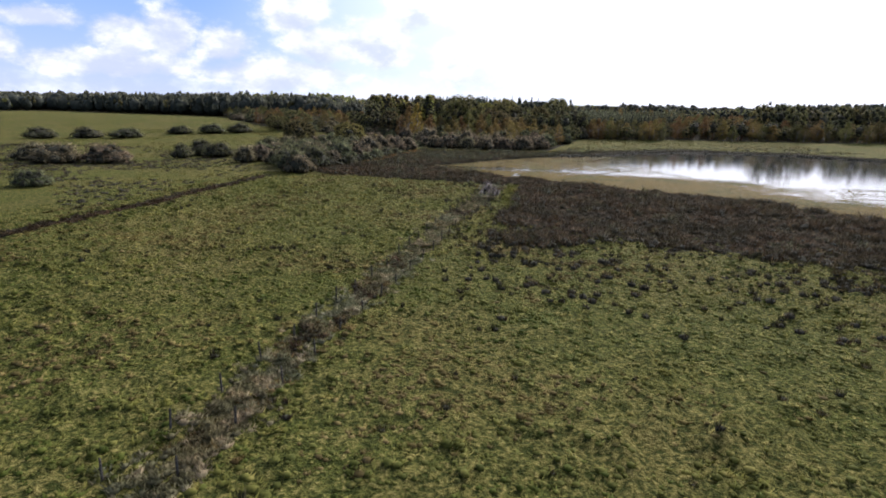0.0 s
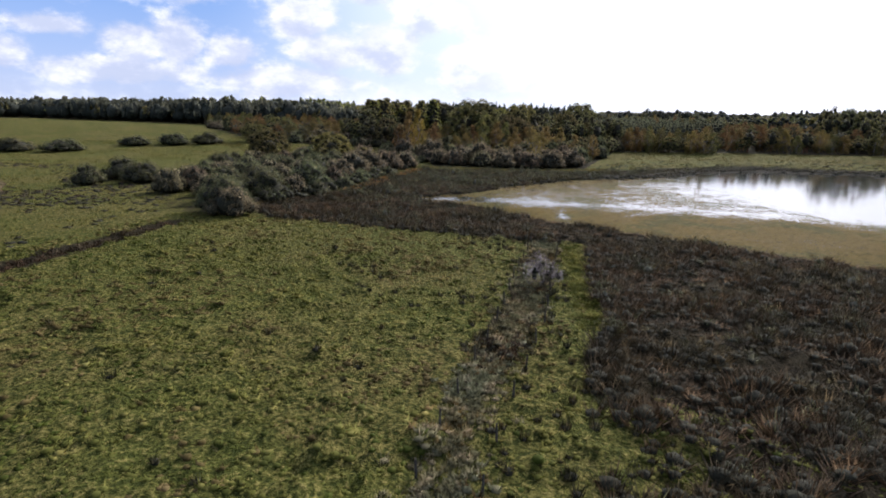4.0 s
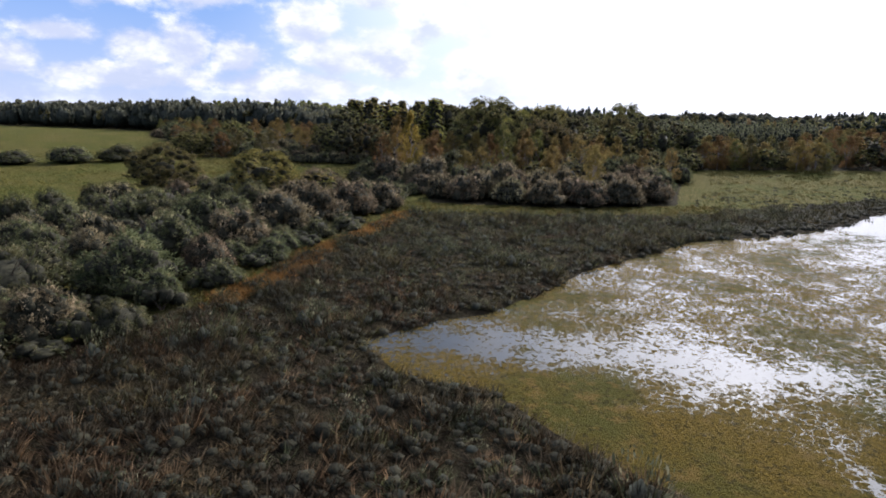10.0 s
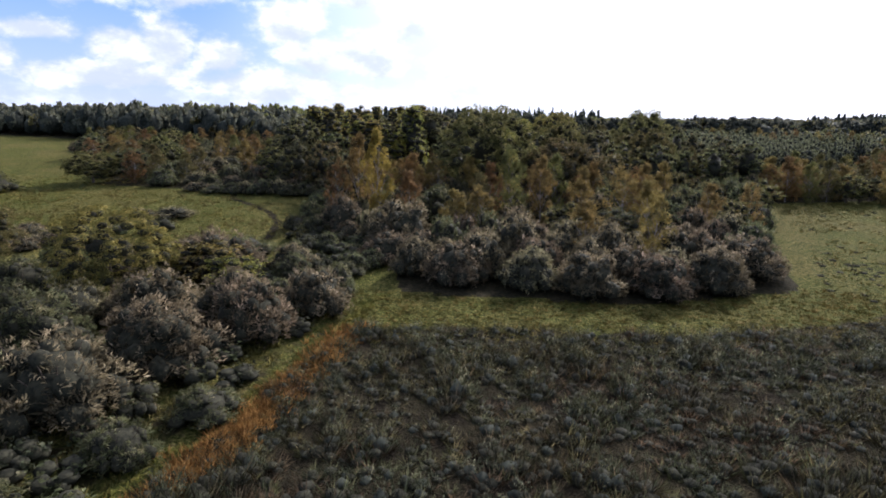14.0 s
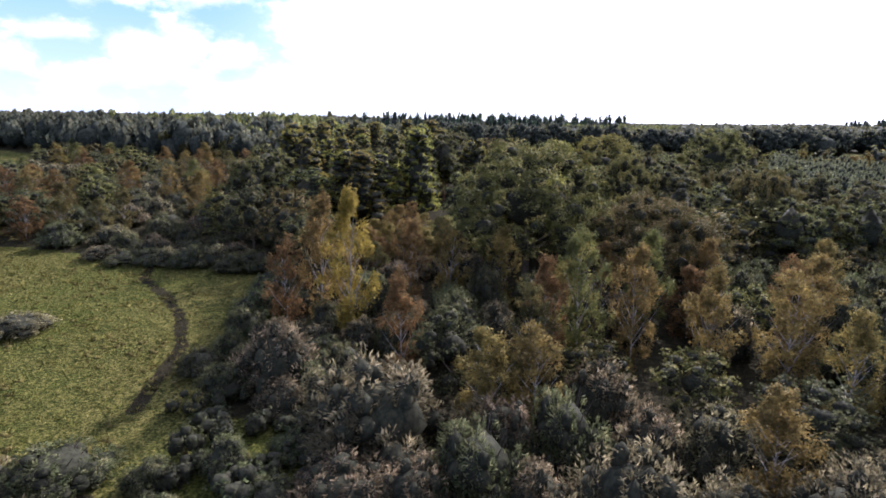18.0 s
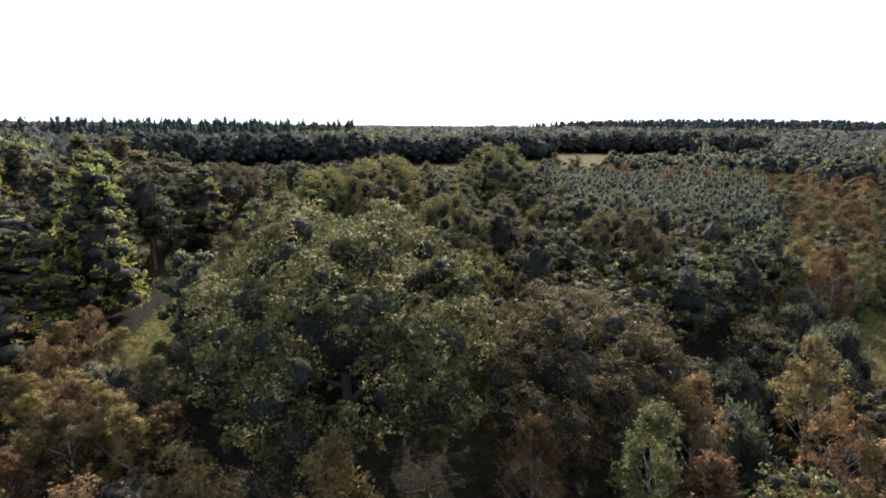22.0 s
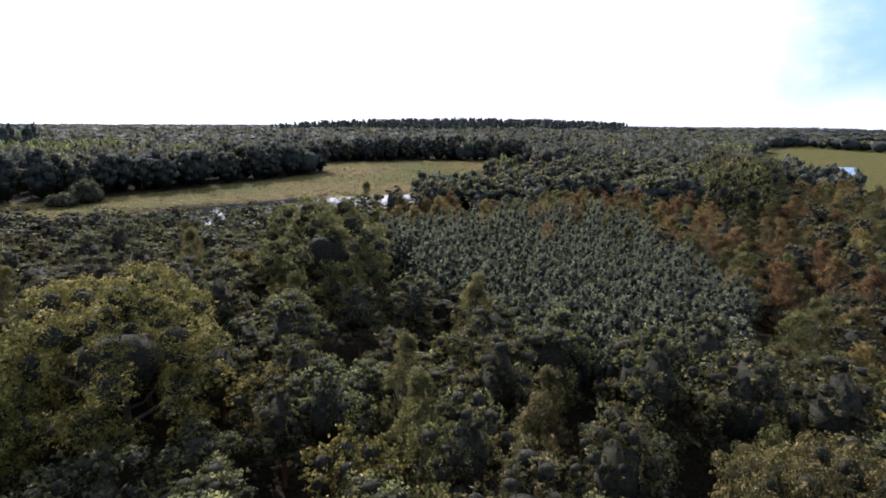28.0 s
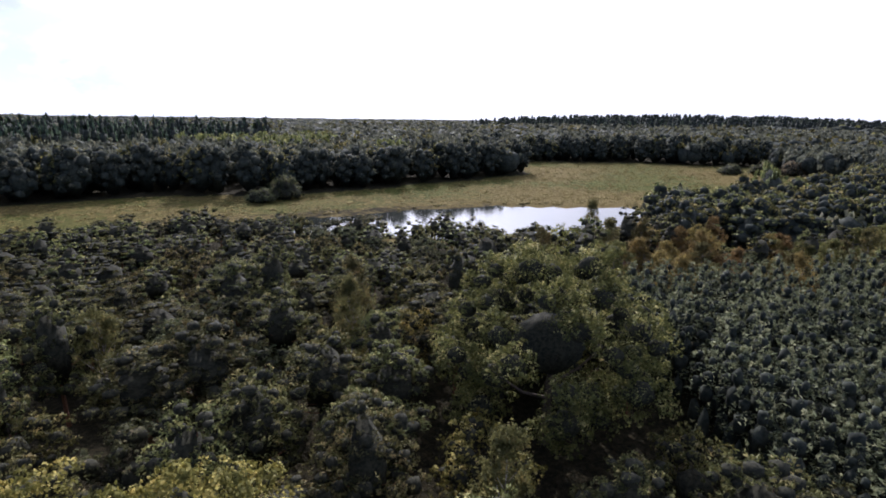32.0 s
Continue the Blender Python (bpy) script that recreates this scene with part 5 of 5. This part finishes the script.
# young pine plantation in dense rows
rng = np.random.default_rng(5)
spots = []
for gy0 in np.arange(322, 398, 1.95):
    for gx0 in np.arange(66, 158, 1.95):
        qx, qy = gx0 + rng.uniform(-0.6, 0.6), gy0 + rng.uniform(-0.6, 0.6)
        if inside(PLANTATION, qx, qy) and rng.random() < 0.93:
            spots.append((qx, qy, rng.uniform(1.2, 1.75), rng.uniform(9.0, 12.6)))


def sapling_shapes(seed):
    res = []
    for k in range(5):
        rng = np.random.default_rng(seed + k)
        lumps = [((0, 0, 0.3), (0.8, 0.8, 0.36)), ((0, 0, 0.62), (0.95, 0.95, 0.2)), ((0.1, 0, 0.78), (0.75, 0.75, 0.14)), ((0, 0.05, 0.92), (0.4, 0.4, 0.09))]
        vs, fs, off, ns, shade_face = [], [], 0, [], []
        for c, r in lumps:
            v, f = lump_body(rng, c, r, 5, 3, 0.5, 0.24)
            vs.append(v), fs.append(f + off), ns.append(unit((v - np.array(c)) / r)), shade_face.append(np.ones(len(f), int))
            off += len(v)
            pos, out = shell(rng, np.array(c), np.array(r), 44, -0.3, 0.1)
            v, f = leaf_quads(rng, pos * (1, 1, 10), unit(out * (1, 1, 1.5)), 0.29, 2.2, 0.9, 0.5)
            v = v / (1, 1, 10)
            vs.append(v), fs.append(f + off), ns.append(leaf_normals(rng, out, 0.5, 0.3)), shade_face.append(np.zeros(len(f), int))
            off += len(v)
        res.append((np.concatenate(vs), np.concatenate(fs), np.concatenate(shade_face), np.concatenate(ns)))
    return res


wood_object("young_pine_plantation", "dense plantation of young blue-green pines", YOUNG_PINE, sapling_shapes(300), spots)

# ---- low plants ----
def tufts(name, label, category, mat, spots, blades, spread, width, body=0.0, dome=0.34):
    """Clumps of blades that lean outwards. spots: x, y, size, height."""
    rng = np.random.default_rng(len(spots) + blades)
    spots = np.asarray(spots, float)
    n = len(spots)
    z = ground_height(spots[:, 0], spots[:, 1]) - 0.03
    a = rng.uniform(0, 6.283, (n, blades))
    q = np.sqrt(rng.random((n, blades)))
    size, tall = spots[:, 2:3], spots[:, 3:4] * rng.uniform(0.55, 1.1, (n, blades))
    bx = spots[:, 0:1] + np.cos(a) * q * size * 0.6
    by = spots[:, 1:2] + np.sin(a) * q * size * 0.6
    tx, ty = bx + np.cos(a) * q * size * spread, by + np.sin(a) * q * size * spread
    w = width * rng.uniform(0.6, 1.3, (n, blades))
    b = rng.uniform(0, 6.283, (n, blades))
    zz = np.repeat(z[:, None], blades, 1)
    p0 = np.stack((bx - np.cos(b) * w, by - np.sin(b) * w, zz), -1)
    p1 = np.stack((bx + np.cos(b) * w, by + np.sin(b) * w, zz), -1)
    p2 = np.stack((tx + np.cos(b) * w * 0.4, ty + np.sin(b) * w * 0.4, zz + tall), -1)
    verts = np.stack((p0, p1, p2), 2).reshape(-1, 3)
    faces = np.arange(len(verts)).reshape(-1, 3)[:, (0, 1, 2, 2)]
    under = np.cross(p1 - p0, p2 - p0)[..., 2].ravel() < 0
    faces[under] = faces[under][:, (1, 0, 2, 2)]
    lean = np.stack((np.cos(a) * q * 0.8, np.sin(a) * q * 0.8, np.full(a.shape, 0.75)), -1)
    normals = np.repeat(unit(lean + 0.45 * unit(rng.normal(size=lean.shape))).reshape(-1, 3), 3, 0)
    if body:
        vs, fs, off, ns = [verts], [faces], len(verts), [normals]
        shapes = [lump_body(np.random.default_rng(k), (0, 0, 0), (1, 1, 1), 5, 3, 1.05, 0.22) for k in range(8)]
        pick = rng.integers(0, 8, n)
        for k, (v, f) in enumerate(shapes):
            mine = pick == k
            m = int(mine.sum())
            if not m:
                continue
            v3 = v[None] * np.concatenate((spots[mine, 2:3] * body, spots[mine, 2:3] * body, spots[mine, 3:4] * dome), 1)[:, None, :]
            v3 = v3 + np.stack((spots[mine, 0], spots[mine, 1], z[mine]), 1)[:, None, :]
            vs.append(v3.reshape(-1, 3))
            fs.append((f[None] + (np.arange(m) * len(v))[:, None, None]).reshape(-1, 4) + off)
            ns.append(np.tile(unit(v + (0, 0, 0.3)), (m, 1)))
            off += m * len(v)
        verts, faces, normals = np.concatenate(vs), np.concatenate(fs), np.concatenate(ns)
    me = mesh_of(name, verts, faces, mat)
    set_normals(me, normals)
    # Rush bodies get the dark material: shade between the blades as colour.
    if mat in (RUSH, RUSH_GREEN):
        me.materials.append(INNER_SHADE)
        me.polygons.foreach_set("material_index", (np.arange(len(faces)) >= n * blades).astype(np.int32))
    return tagged(new(name, me), label, category, kind="stuff")


def random_spots(seed, poly, count, keep, size, tall):
    rng = np.random.default_rng(seed)
    xs, ys = [p[0] for p in poly], [p[1] for p in poly]
    x, y = rng.uniform(min(xs), max(xs), count), rng.uniform(min(ys), max(ys), count)
    ok = inside(poly, x, y) & keep(x, y, rng)
    x, y = x[ok], y[ok]
    s = rng.uniform(0.7, 1.35, len(x))
    return np.stack((x, y, size * s, tall * s * rng.uniform(0.8, 1.2, len(x))), 1)


def dry_land(x, y):
    return (signed(POND, x, y) < -0.4) & (edge_distance(GREEN_PATH, x, y, False) > 0.9) & (edge_distance(FOOTPATH, x, y, False) > 1.1)


marsh_all = random_spots(1, MARSH, 54000, lambda x, y, g: dry_land(x, y) & (x < 85) & (marsh_depth(x, y) + g.uniform(-3, 3, len(x)) > -1.5), 0.82, 0.74)
mx, my = marsh_all[:, 0], marsh_all[:, 1]
marsh_all[:, 3] *= 0.45 + 1.5 * lumps_at(mx, my, 2.6, 4) ** 1.5
marsh_all[:, 2] *= 0.7 + 0.75 * lumps_at(mx, my, 2.6, 4)
green_part = np.random.default_rng(3).random(len(mx)) < np.clip(0.3 + 0.35 * wave(mx, my, 0.16, 2.0) + (my - 165) / 90, 0.08, 0.86)
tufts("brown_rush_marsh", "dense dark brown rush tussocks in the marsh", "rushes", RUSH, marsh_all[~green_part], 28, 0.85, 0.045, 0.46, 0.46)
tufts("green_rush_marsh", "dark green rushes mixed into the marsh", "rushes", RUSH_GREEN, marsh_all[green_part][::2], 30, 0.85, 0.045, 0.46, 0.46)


def shrub_cover(name, label, mat, spots, leaves, size):
    """Knee-high leafy shrubs, as one cover."""
    rng = np.random.default_rng(len(spots))
    shapes = []
    for k in range(8):
        g = np.random.default_rng(900 + k)
        c = np.zeros(3)
        v0, f0 = lump_body(g, c, (0.5, 0.5, 0.55), 5, 3, 0.85, 0.25)
        pos, out = shell(g, c, np.array((0.85, 0.85, 0.95)), leaves, 0.0, 0.35)
        v1, f1 = leaf_quads(g, pos, unit(out + np.array((0, 0, 0.8))), size, 2.6, 0.8, 0.8)
        shapes.append((np.concatenate((v0, v1)), np.concatenate((f0, f1 + len(v0))), np.concatenate((np.ones(len(f0), int), np.zeros(len(f1), int))), np.concatenate((unit(v0 + (0, 0, 0.2)), leaf_normals(g, out, 0.45, 0.35)))))
    return wood_object(name, label, mat, shapes, spots)


tagged(shrub_cover("bog_shrub_cover", "grey-green knee-high bog shrubs over the marsh", MYRTLE, marsh_all[green_part][1::5] * (1, 1, 1.15, 1.5), 130, 0.15), category="shrubs")

# rusty grass beside the green path, pale rushes along the fence strip and the ditches


def along(seed, line, count, wide, shift, size, tall):
    rng = np.random.default_rng(seed)
    line = np.array(line, float)
    k = rng.uniform(0, len(line) - 1, count)
    i = np.minimum(k.astype(int), len(line) - 2)
    f = (k - i)[:, None]
    p = line[i] * (1 - f) + line[i + 1] * f
    s = rng.uniform(0.6, 1.4, count)
    return np.stack((p[:, 0] + shift + rng.normal(size=count) * wide, p[:, 1] + rng.normal(size=count) * wide, size * s, tall * s), 1)


tufts("rusty_grass_strip", "rusty orange dead grass beside the path", "grass", BRACKEN, along(4, GREEN_PATH[:-1], 1500, 0.9, 1.9, 0.5, 0.5), 20, 0.8, 0.045)
tufts("ditch_rushes", "tall brown rushes along the western ditch", "rushes", RUSH, along(6, DITCH_WEST, 900, 0.7, 0, 0.5, 0.45), 16, 0.7, 0.05)
tufts("shore_rushes", "dark rush belt along the pond's far shore", "rushes", RUSH_GREEN, along(9, [(43, 211), (62, 223), (78, 236), (105, 248), (150, 240), (176, 212)], 2200, 2.4, 0, 0.9, 0.8), 12, 0.5, 0.09, 0.7, 0.6)
strip = along(7, DITCH_MID, 3000, 1.0, 0, 0.42, 0.3)
kind_of = np.random.default_rng(8).random(len(strip)) + 0.5 * wave(strip[:, 0], strip[:, 1], 0.5, 2.0)
tufts("fence_strip_plants", "grey-green rough plants between the two fences", "plants", STRIP, strip[kind_of > 0.25], 24, 0.5, 0.05, 0.6)
tufts("fence_strip_grass", "tan dry grass between the two fences", "grass", TURF_TAN, strip[(kind_of <= 0.25) & (kind_of > -0.05)] * (1, 1, 1, 0.8), 20, 0.7, 0.04, 0.5)
tufts("fence_strip_rushes", "dark brown rushes between the two fences", "rushes", RUSH, strip[kind_of <= -0.05] * (1, 1, 1.1, 1.3), 26, 0.5, 0.045, 0.5)

# pasture: short tussocks everywhere, darker rush tufts in loose groups
PASTURE = [(-64, 8), (60, 8), (76, 50), (48, 66), (20, 78), (8, 82), (14, 122), (-26, 137), (-46, 140), (-64, 60)]
clear_of = lambda x, y: (edge_distance(DITCH_MID, x, y, False) > 1.5) & (edge_distance(DITCH_WEST, x, y, False) > 1.5)
turf = random_spots(11, PASTURE, 62000, lambda x, y, g: clear_of(x, y) & (g.random(len(x)) < 0.35 + 0.7 * lumps_at(x, y, 4.0, 6)), 0.3, 0.21)
turf[:, 2:] *= (0.6 + 0.8 * lumps_at(turf[:, 0], turf[:, 1], 1.8, 7))[:, None]
tone = 0.6 * lumps_at(turf[:, 0], turf[:, 1], 9.0, 8) + 0.3 * lumps_at(turf[:, 0], turf[:, 1], 2.5, 9) + 0.25 * np.random.default_rng(21).random(len(turf))
tufts("pasture_tussocks", "short uneven grass tussocks of the pasture", "grass", GRASS, turf[(tone > 0.38) & (tone < 0.67)], 7, 1.0, 0.06, 0.62, 0.5)
tufts("lush_tussocks", "lush green grass tufts on the pasture", "grass", TURF_LUSH, turf[tone <= 0.38], 7, 1.0, 0.06, 0.62, 0.5)
tufts("dry_tussocks", "straw coloured dry grass tufts on the pasture", "grass", TURF_TAN, turf[tone >= 0.67], 7, 1.0, 0.06, 0.62, 0.5)
tufts("rush_tufts", "dark rush tufts scattered over the pasture", "rushes", RUSH_GREEN,
      random_spots(13, PASTURE, 9000, lambda x, y, g: clear_of(x, y) & ((wave(x, y, 0.13, 3.0) + wave(x, y, 0.41, 6.0) > 0.95) & (g.random(len(x)) < 0.6) | (g.random(len(x)) < 0.03)
                   | ((signed(MARSH, x, y) > -24 * g.random(len(x)) ** 2.2) & (x > 0) & (g.random(len(x)) < 0.8))), 0.4, 0.5), 34, 0.4, 0.035, 0.55)
tufts("edge_rush_tufts", "dark brown rush clumps thinning out from the marsh edge", "rushes", RUSH,
      random_spots(23, [(4, 62), (8, 84), (16, 60), (80, 44), (74, 14), (30, 24), (0, 44)], 7000, lambda x, y, g: clear_of(x, y) & (marsh_depth(x, y) > -24 * g.random(len(x)) ** 2.2 - 1) & (lumps_at(x, y, 3.0, 2) > 0.3), 0.5, 0.62), 30, 0.4, 0.045, 0.7, 0.6)
WEST_NEAR = [(-150, 60), (-60, 60), (-50, 140), (-54, 200), (-40, 240), (-30, 262), (-30, 300), (-110, 340), (-180, 300)]
tufts("western_tussocks", "rough tussocks of the western fields", "grass", GRASS, random_spots(14, WEST_NEAR, 16000, lambda x, y, g: wave(x, y, 0.12, 2.0) > -0.3, 0.6, 0.22), 9, 0.9, 0.09)
tufts("western_rushes", "brown rough patches on the western fields", "rushes", RUSH,
      random_spots(15, WEST_NEAR, 14000, lambda x, y, g: ((wave(x, y, 0.07, 5.0) + g.uniform(-0.3, 0.3, len(x)) > 0.2) & (y < 215) | (np.hypot((x + 96) / 34, (y - 150) / 13) + g.uniform(-0.3, 0.3, len(x)) < 1)), 0.8, 0.5), 7, 0.7, 0.09, 0.8)
EAST_NEAR = [(47, 236), (62, 262), (80, 303), (180, 308), (190, 250), (150, 240), (105, 246), (79, 236), (60, 224)]
tufts("eastern_tussocks", "rough yellow-green tussocks of the eastern meadow", "grass", GRASS, random_spots(26, EAST_NEAR, 5000, lambda x, y, g: lumps_at(x, y, 8.0, 4) > 0.3, 0.7, 0.3), 8, 0.9, 0.11)
tufts("eastern_rushes", "dark rush tufts on the eastern meadow", "rushes", RUSH_GREEN,
      random_spots(16, EAST_NEAR, 2600, lambda x, y, g: g.random(len(x)) < np.clip(1.0 - (y - 238 - (x - 50) * 0.25) / 22, 0.05, 1) * 0.7, 0.6, 0.5), 9, 0.6, 0.08, 0.8)
GLADE = [(-26, 300), (-29, 256), (-60, 250), (-110, 300), (-110, 340), (-60, 320)]
tufts("glade_dry_tussocks", "brown dry tussocks in the woodland glade", "grass", TURF_TAN, random_spots(27, GLADE, 3500, lambda x, y, g: lumps_at(x, y, 6.0, 3) + g.uniform(-0.2, 0.2, len(x)) > 0.58, 0.5, 0.4), 10, 0.7, 0.07, 0.6)
tufts("glade_tussocks", "rough grass tussocks in the woodland glade", "grass", GRASS, random_spots(17, GLADE, 3000, lambda x, y, g: x > -500, 0.45, 0.22), 10, 0.9, 0.07)
tufts("footpath_grass", "green grass tufts along the narrow footpath", "grass", GRASS, along(31, FOOTPATH, 900, 0.75, 0.2, 0.3, 0.26), 14, 0.9, 0.05)
tufts("lawn_tussocks", "short grass tussocks in front of the willows", "grass", GRASS, random_spots(32, GROVE_LAWN, 5000, lambda x, y, g: marsh_depth(x, y) < 3, 0.34, 0.24), 12, 0.9, 0.06)
tufts("green_path_grass", "green grass tufts on the path beside the willows", "grass", GRASS, along(33, GREEN_PATH, 700, 0.5, 0, 0.3, 0.22), 12, 0.9, 0.06)
tufts("belt_tussocks", "rough brown tussocks under the willows", "grass", TURF_TAN, random_spots(34, [(-44, 142), (-33, 150), (-26, 168), (-19, 200), (-13, 226), (-27, 246), (-40, 246), (-40, 180)], 5000, lambda x, y, g: lumps_at(x, y, 4.0, 2) > 0.35, 0.45, 0.4), 14, 0.7, 0.06)
tufts("track_grass", "tufts of grass on the woodland track", "grass", GRASS, random_spots(18, TRACK, 1500, lambda x, y, g: x > -500, 0.35, 0.25), 8, 0.8, 0.05, 0.7)
tufts("far_meadow_tussocks", "tawny rough grass of the far meadow", "grass", TAWNY, random_spots(19, MEADOW_FAR, 5000, lambda x, y, g: signed(POND_FAR, x, y) < -1, 1.3, 0.5), 6, 0.8, 0.2, 0.7)

# ---- fences: lines of weathered posts ----
def post_mesh(seed):
    rng = np.random.default_rng(seed)
    v, f = tube([(0, 0, -0.3), (0, 0, 0.4), (0.01, 0, 1.12), (0.012, 0.004, 1.2)], [0.062, 0.06, 0.056, 0.03], 7)
    top = len(v) - 7
    f = f + [[top + k for k in range(7)]]
    v = [(x + rng.uniform(-0.006, 0.006), y + rng.uniform(-0.006, 0.006), z) for x, y, z in v]
    return mesh_of("post", v, f, POST_WOOD)


POSTS = [post_mesh(k) for k in range(4)]


def fence_line(name, label, line, step):
    fence = new(name)
    fence.location = (line[0][0], line[0][1], float(ground_height(*line[0])))
    tagged(fence, label, "fence", "post fences")
    g = random.Random(len(line) * 7 + int(step * 10))
    left, n = 0.0, 0
    for (x0, y0), (x1, y1) in zip(line, line[1:]):
        length = math.hypot(x1 - x0, y1 - y0)
        while left < length:
            k = left / length
            x, y = x0 + (x1 - x0) * k, y0 + (y1 - y0) * k
            ob = new("post", POSTS[n % 4])
            ob.parent = fence
            m = pose(x - fence.location.x, y - fence.location.y, float(ground_height(x, y)) - fence.location.z, g.uniform(-4, 4), g.uniform(-4, 4), g.uniform(0, 360))
            ob.matrix_basis = m @ Matrix.Diagonal((1, 1, g.uniform(0.88, 1.08), 1))
            left += step * g.uniform(0.92, 1.08)
            n += 1
        left -= length


fence_line("fence", "line of weathered wooden posts along the grassy strip", [(-17.2, 12.5), (-14.5, 21.8), (-13.3, 25.8), (-11.2, 34.3), (-9.1, 44.5), (-5.6, 58), (-2, 74), (3.4, 94), (6.5, 108), (10.4, 123)], 4.2)
fence_line("fence", "second line of weathered posts beside the strip", [(-14, 13), (-11.4, 23), (-10.3, 27.1), (-8, 35.8), (-5.7, 45.5), (-2, 60), (1.8, 76), (7.4, 94), (10.2, 107), (13.8, 122)], 4.3)
fence_line("fence", "line of pale posts between pasture and marsh", [(-39, 138), (-27, 136.6), (-18.7, 134.3), (-9.6, 129.7), (-0.7, 126.4), (10, 125.4)], 4.6)
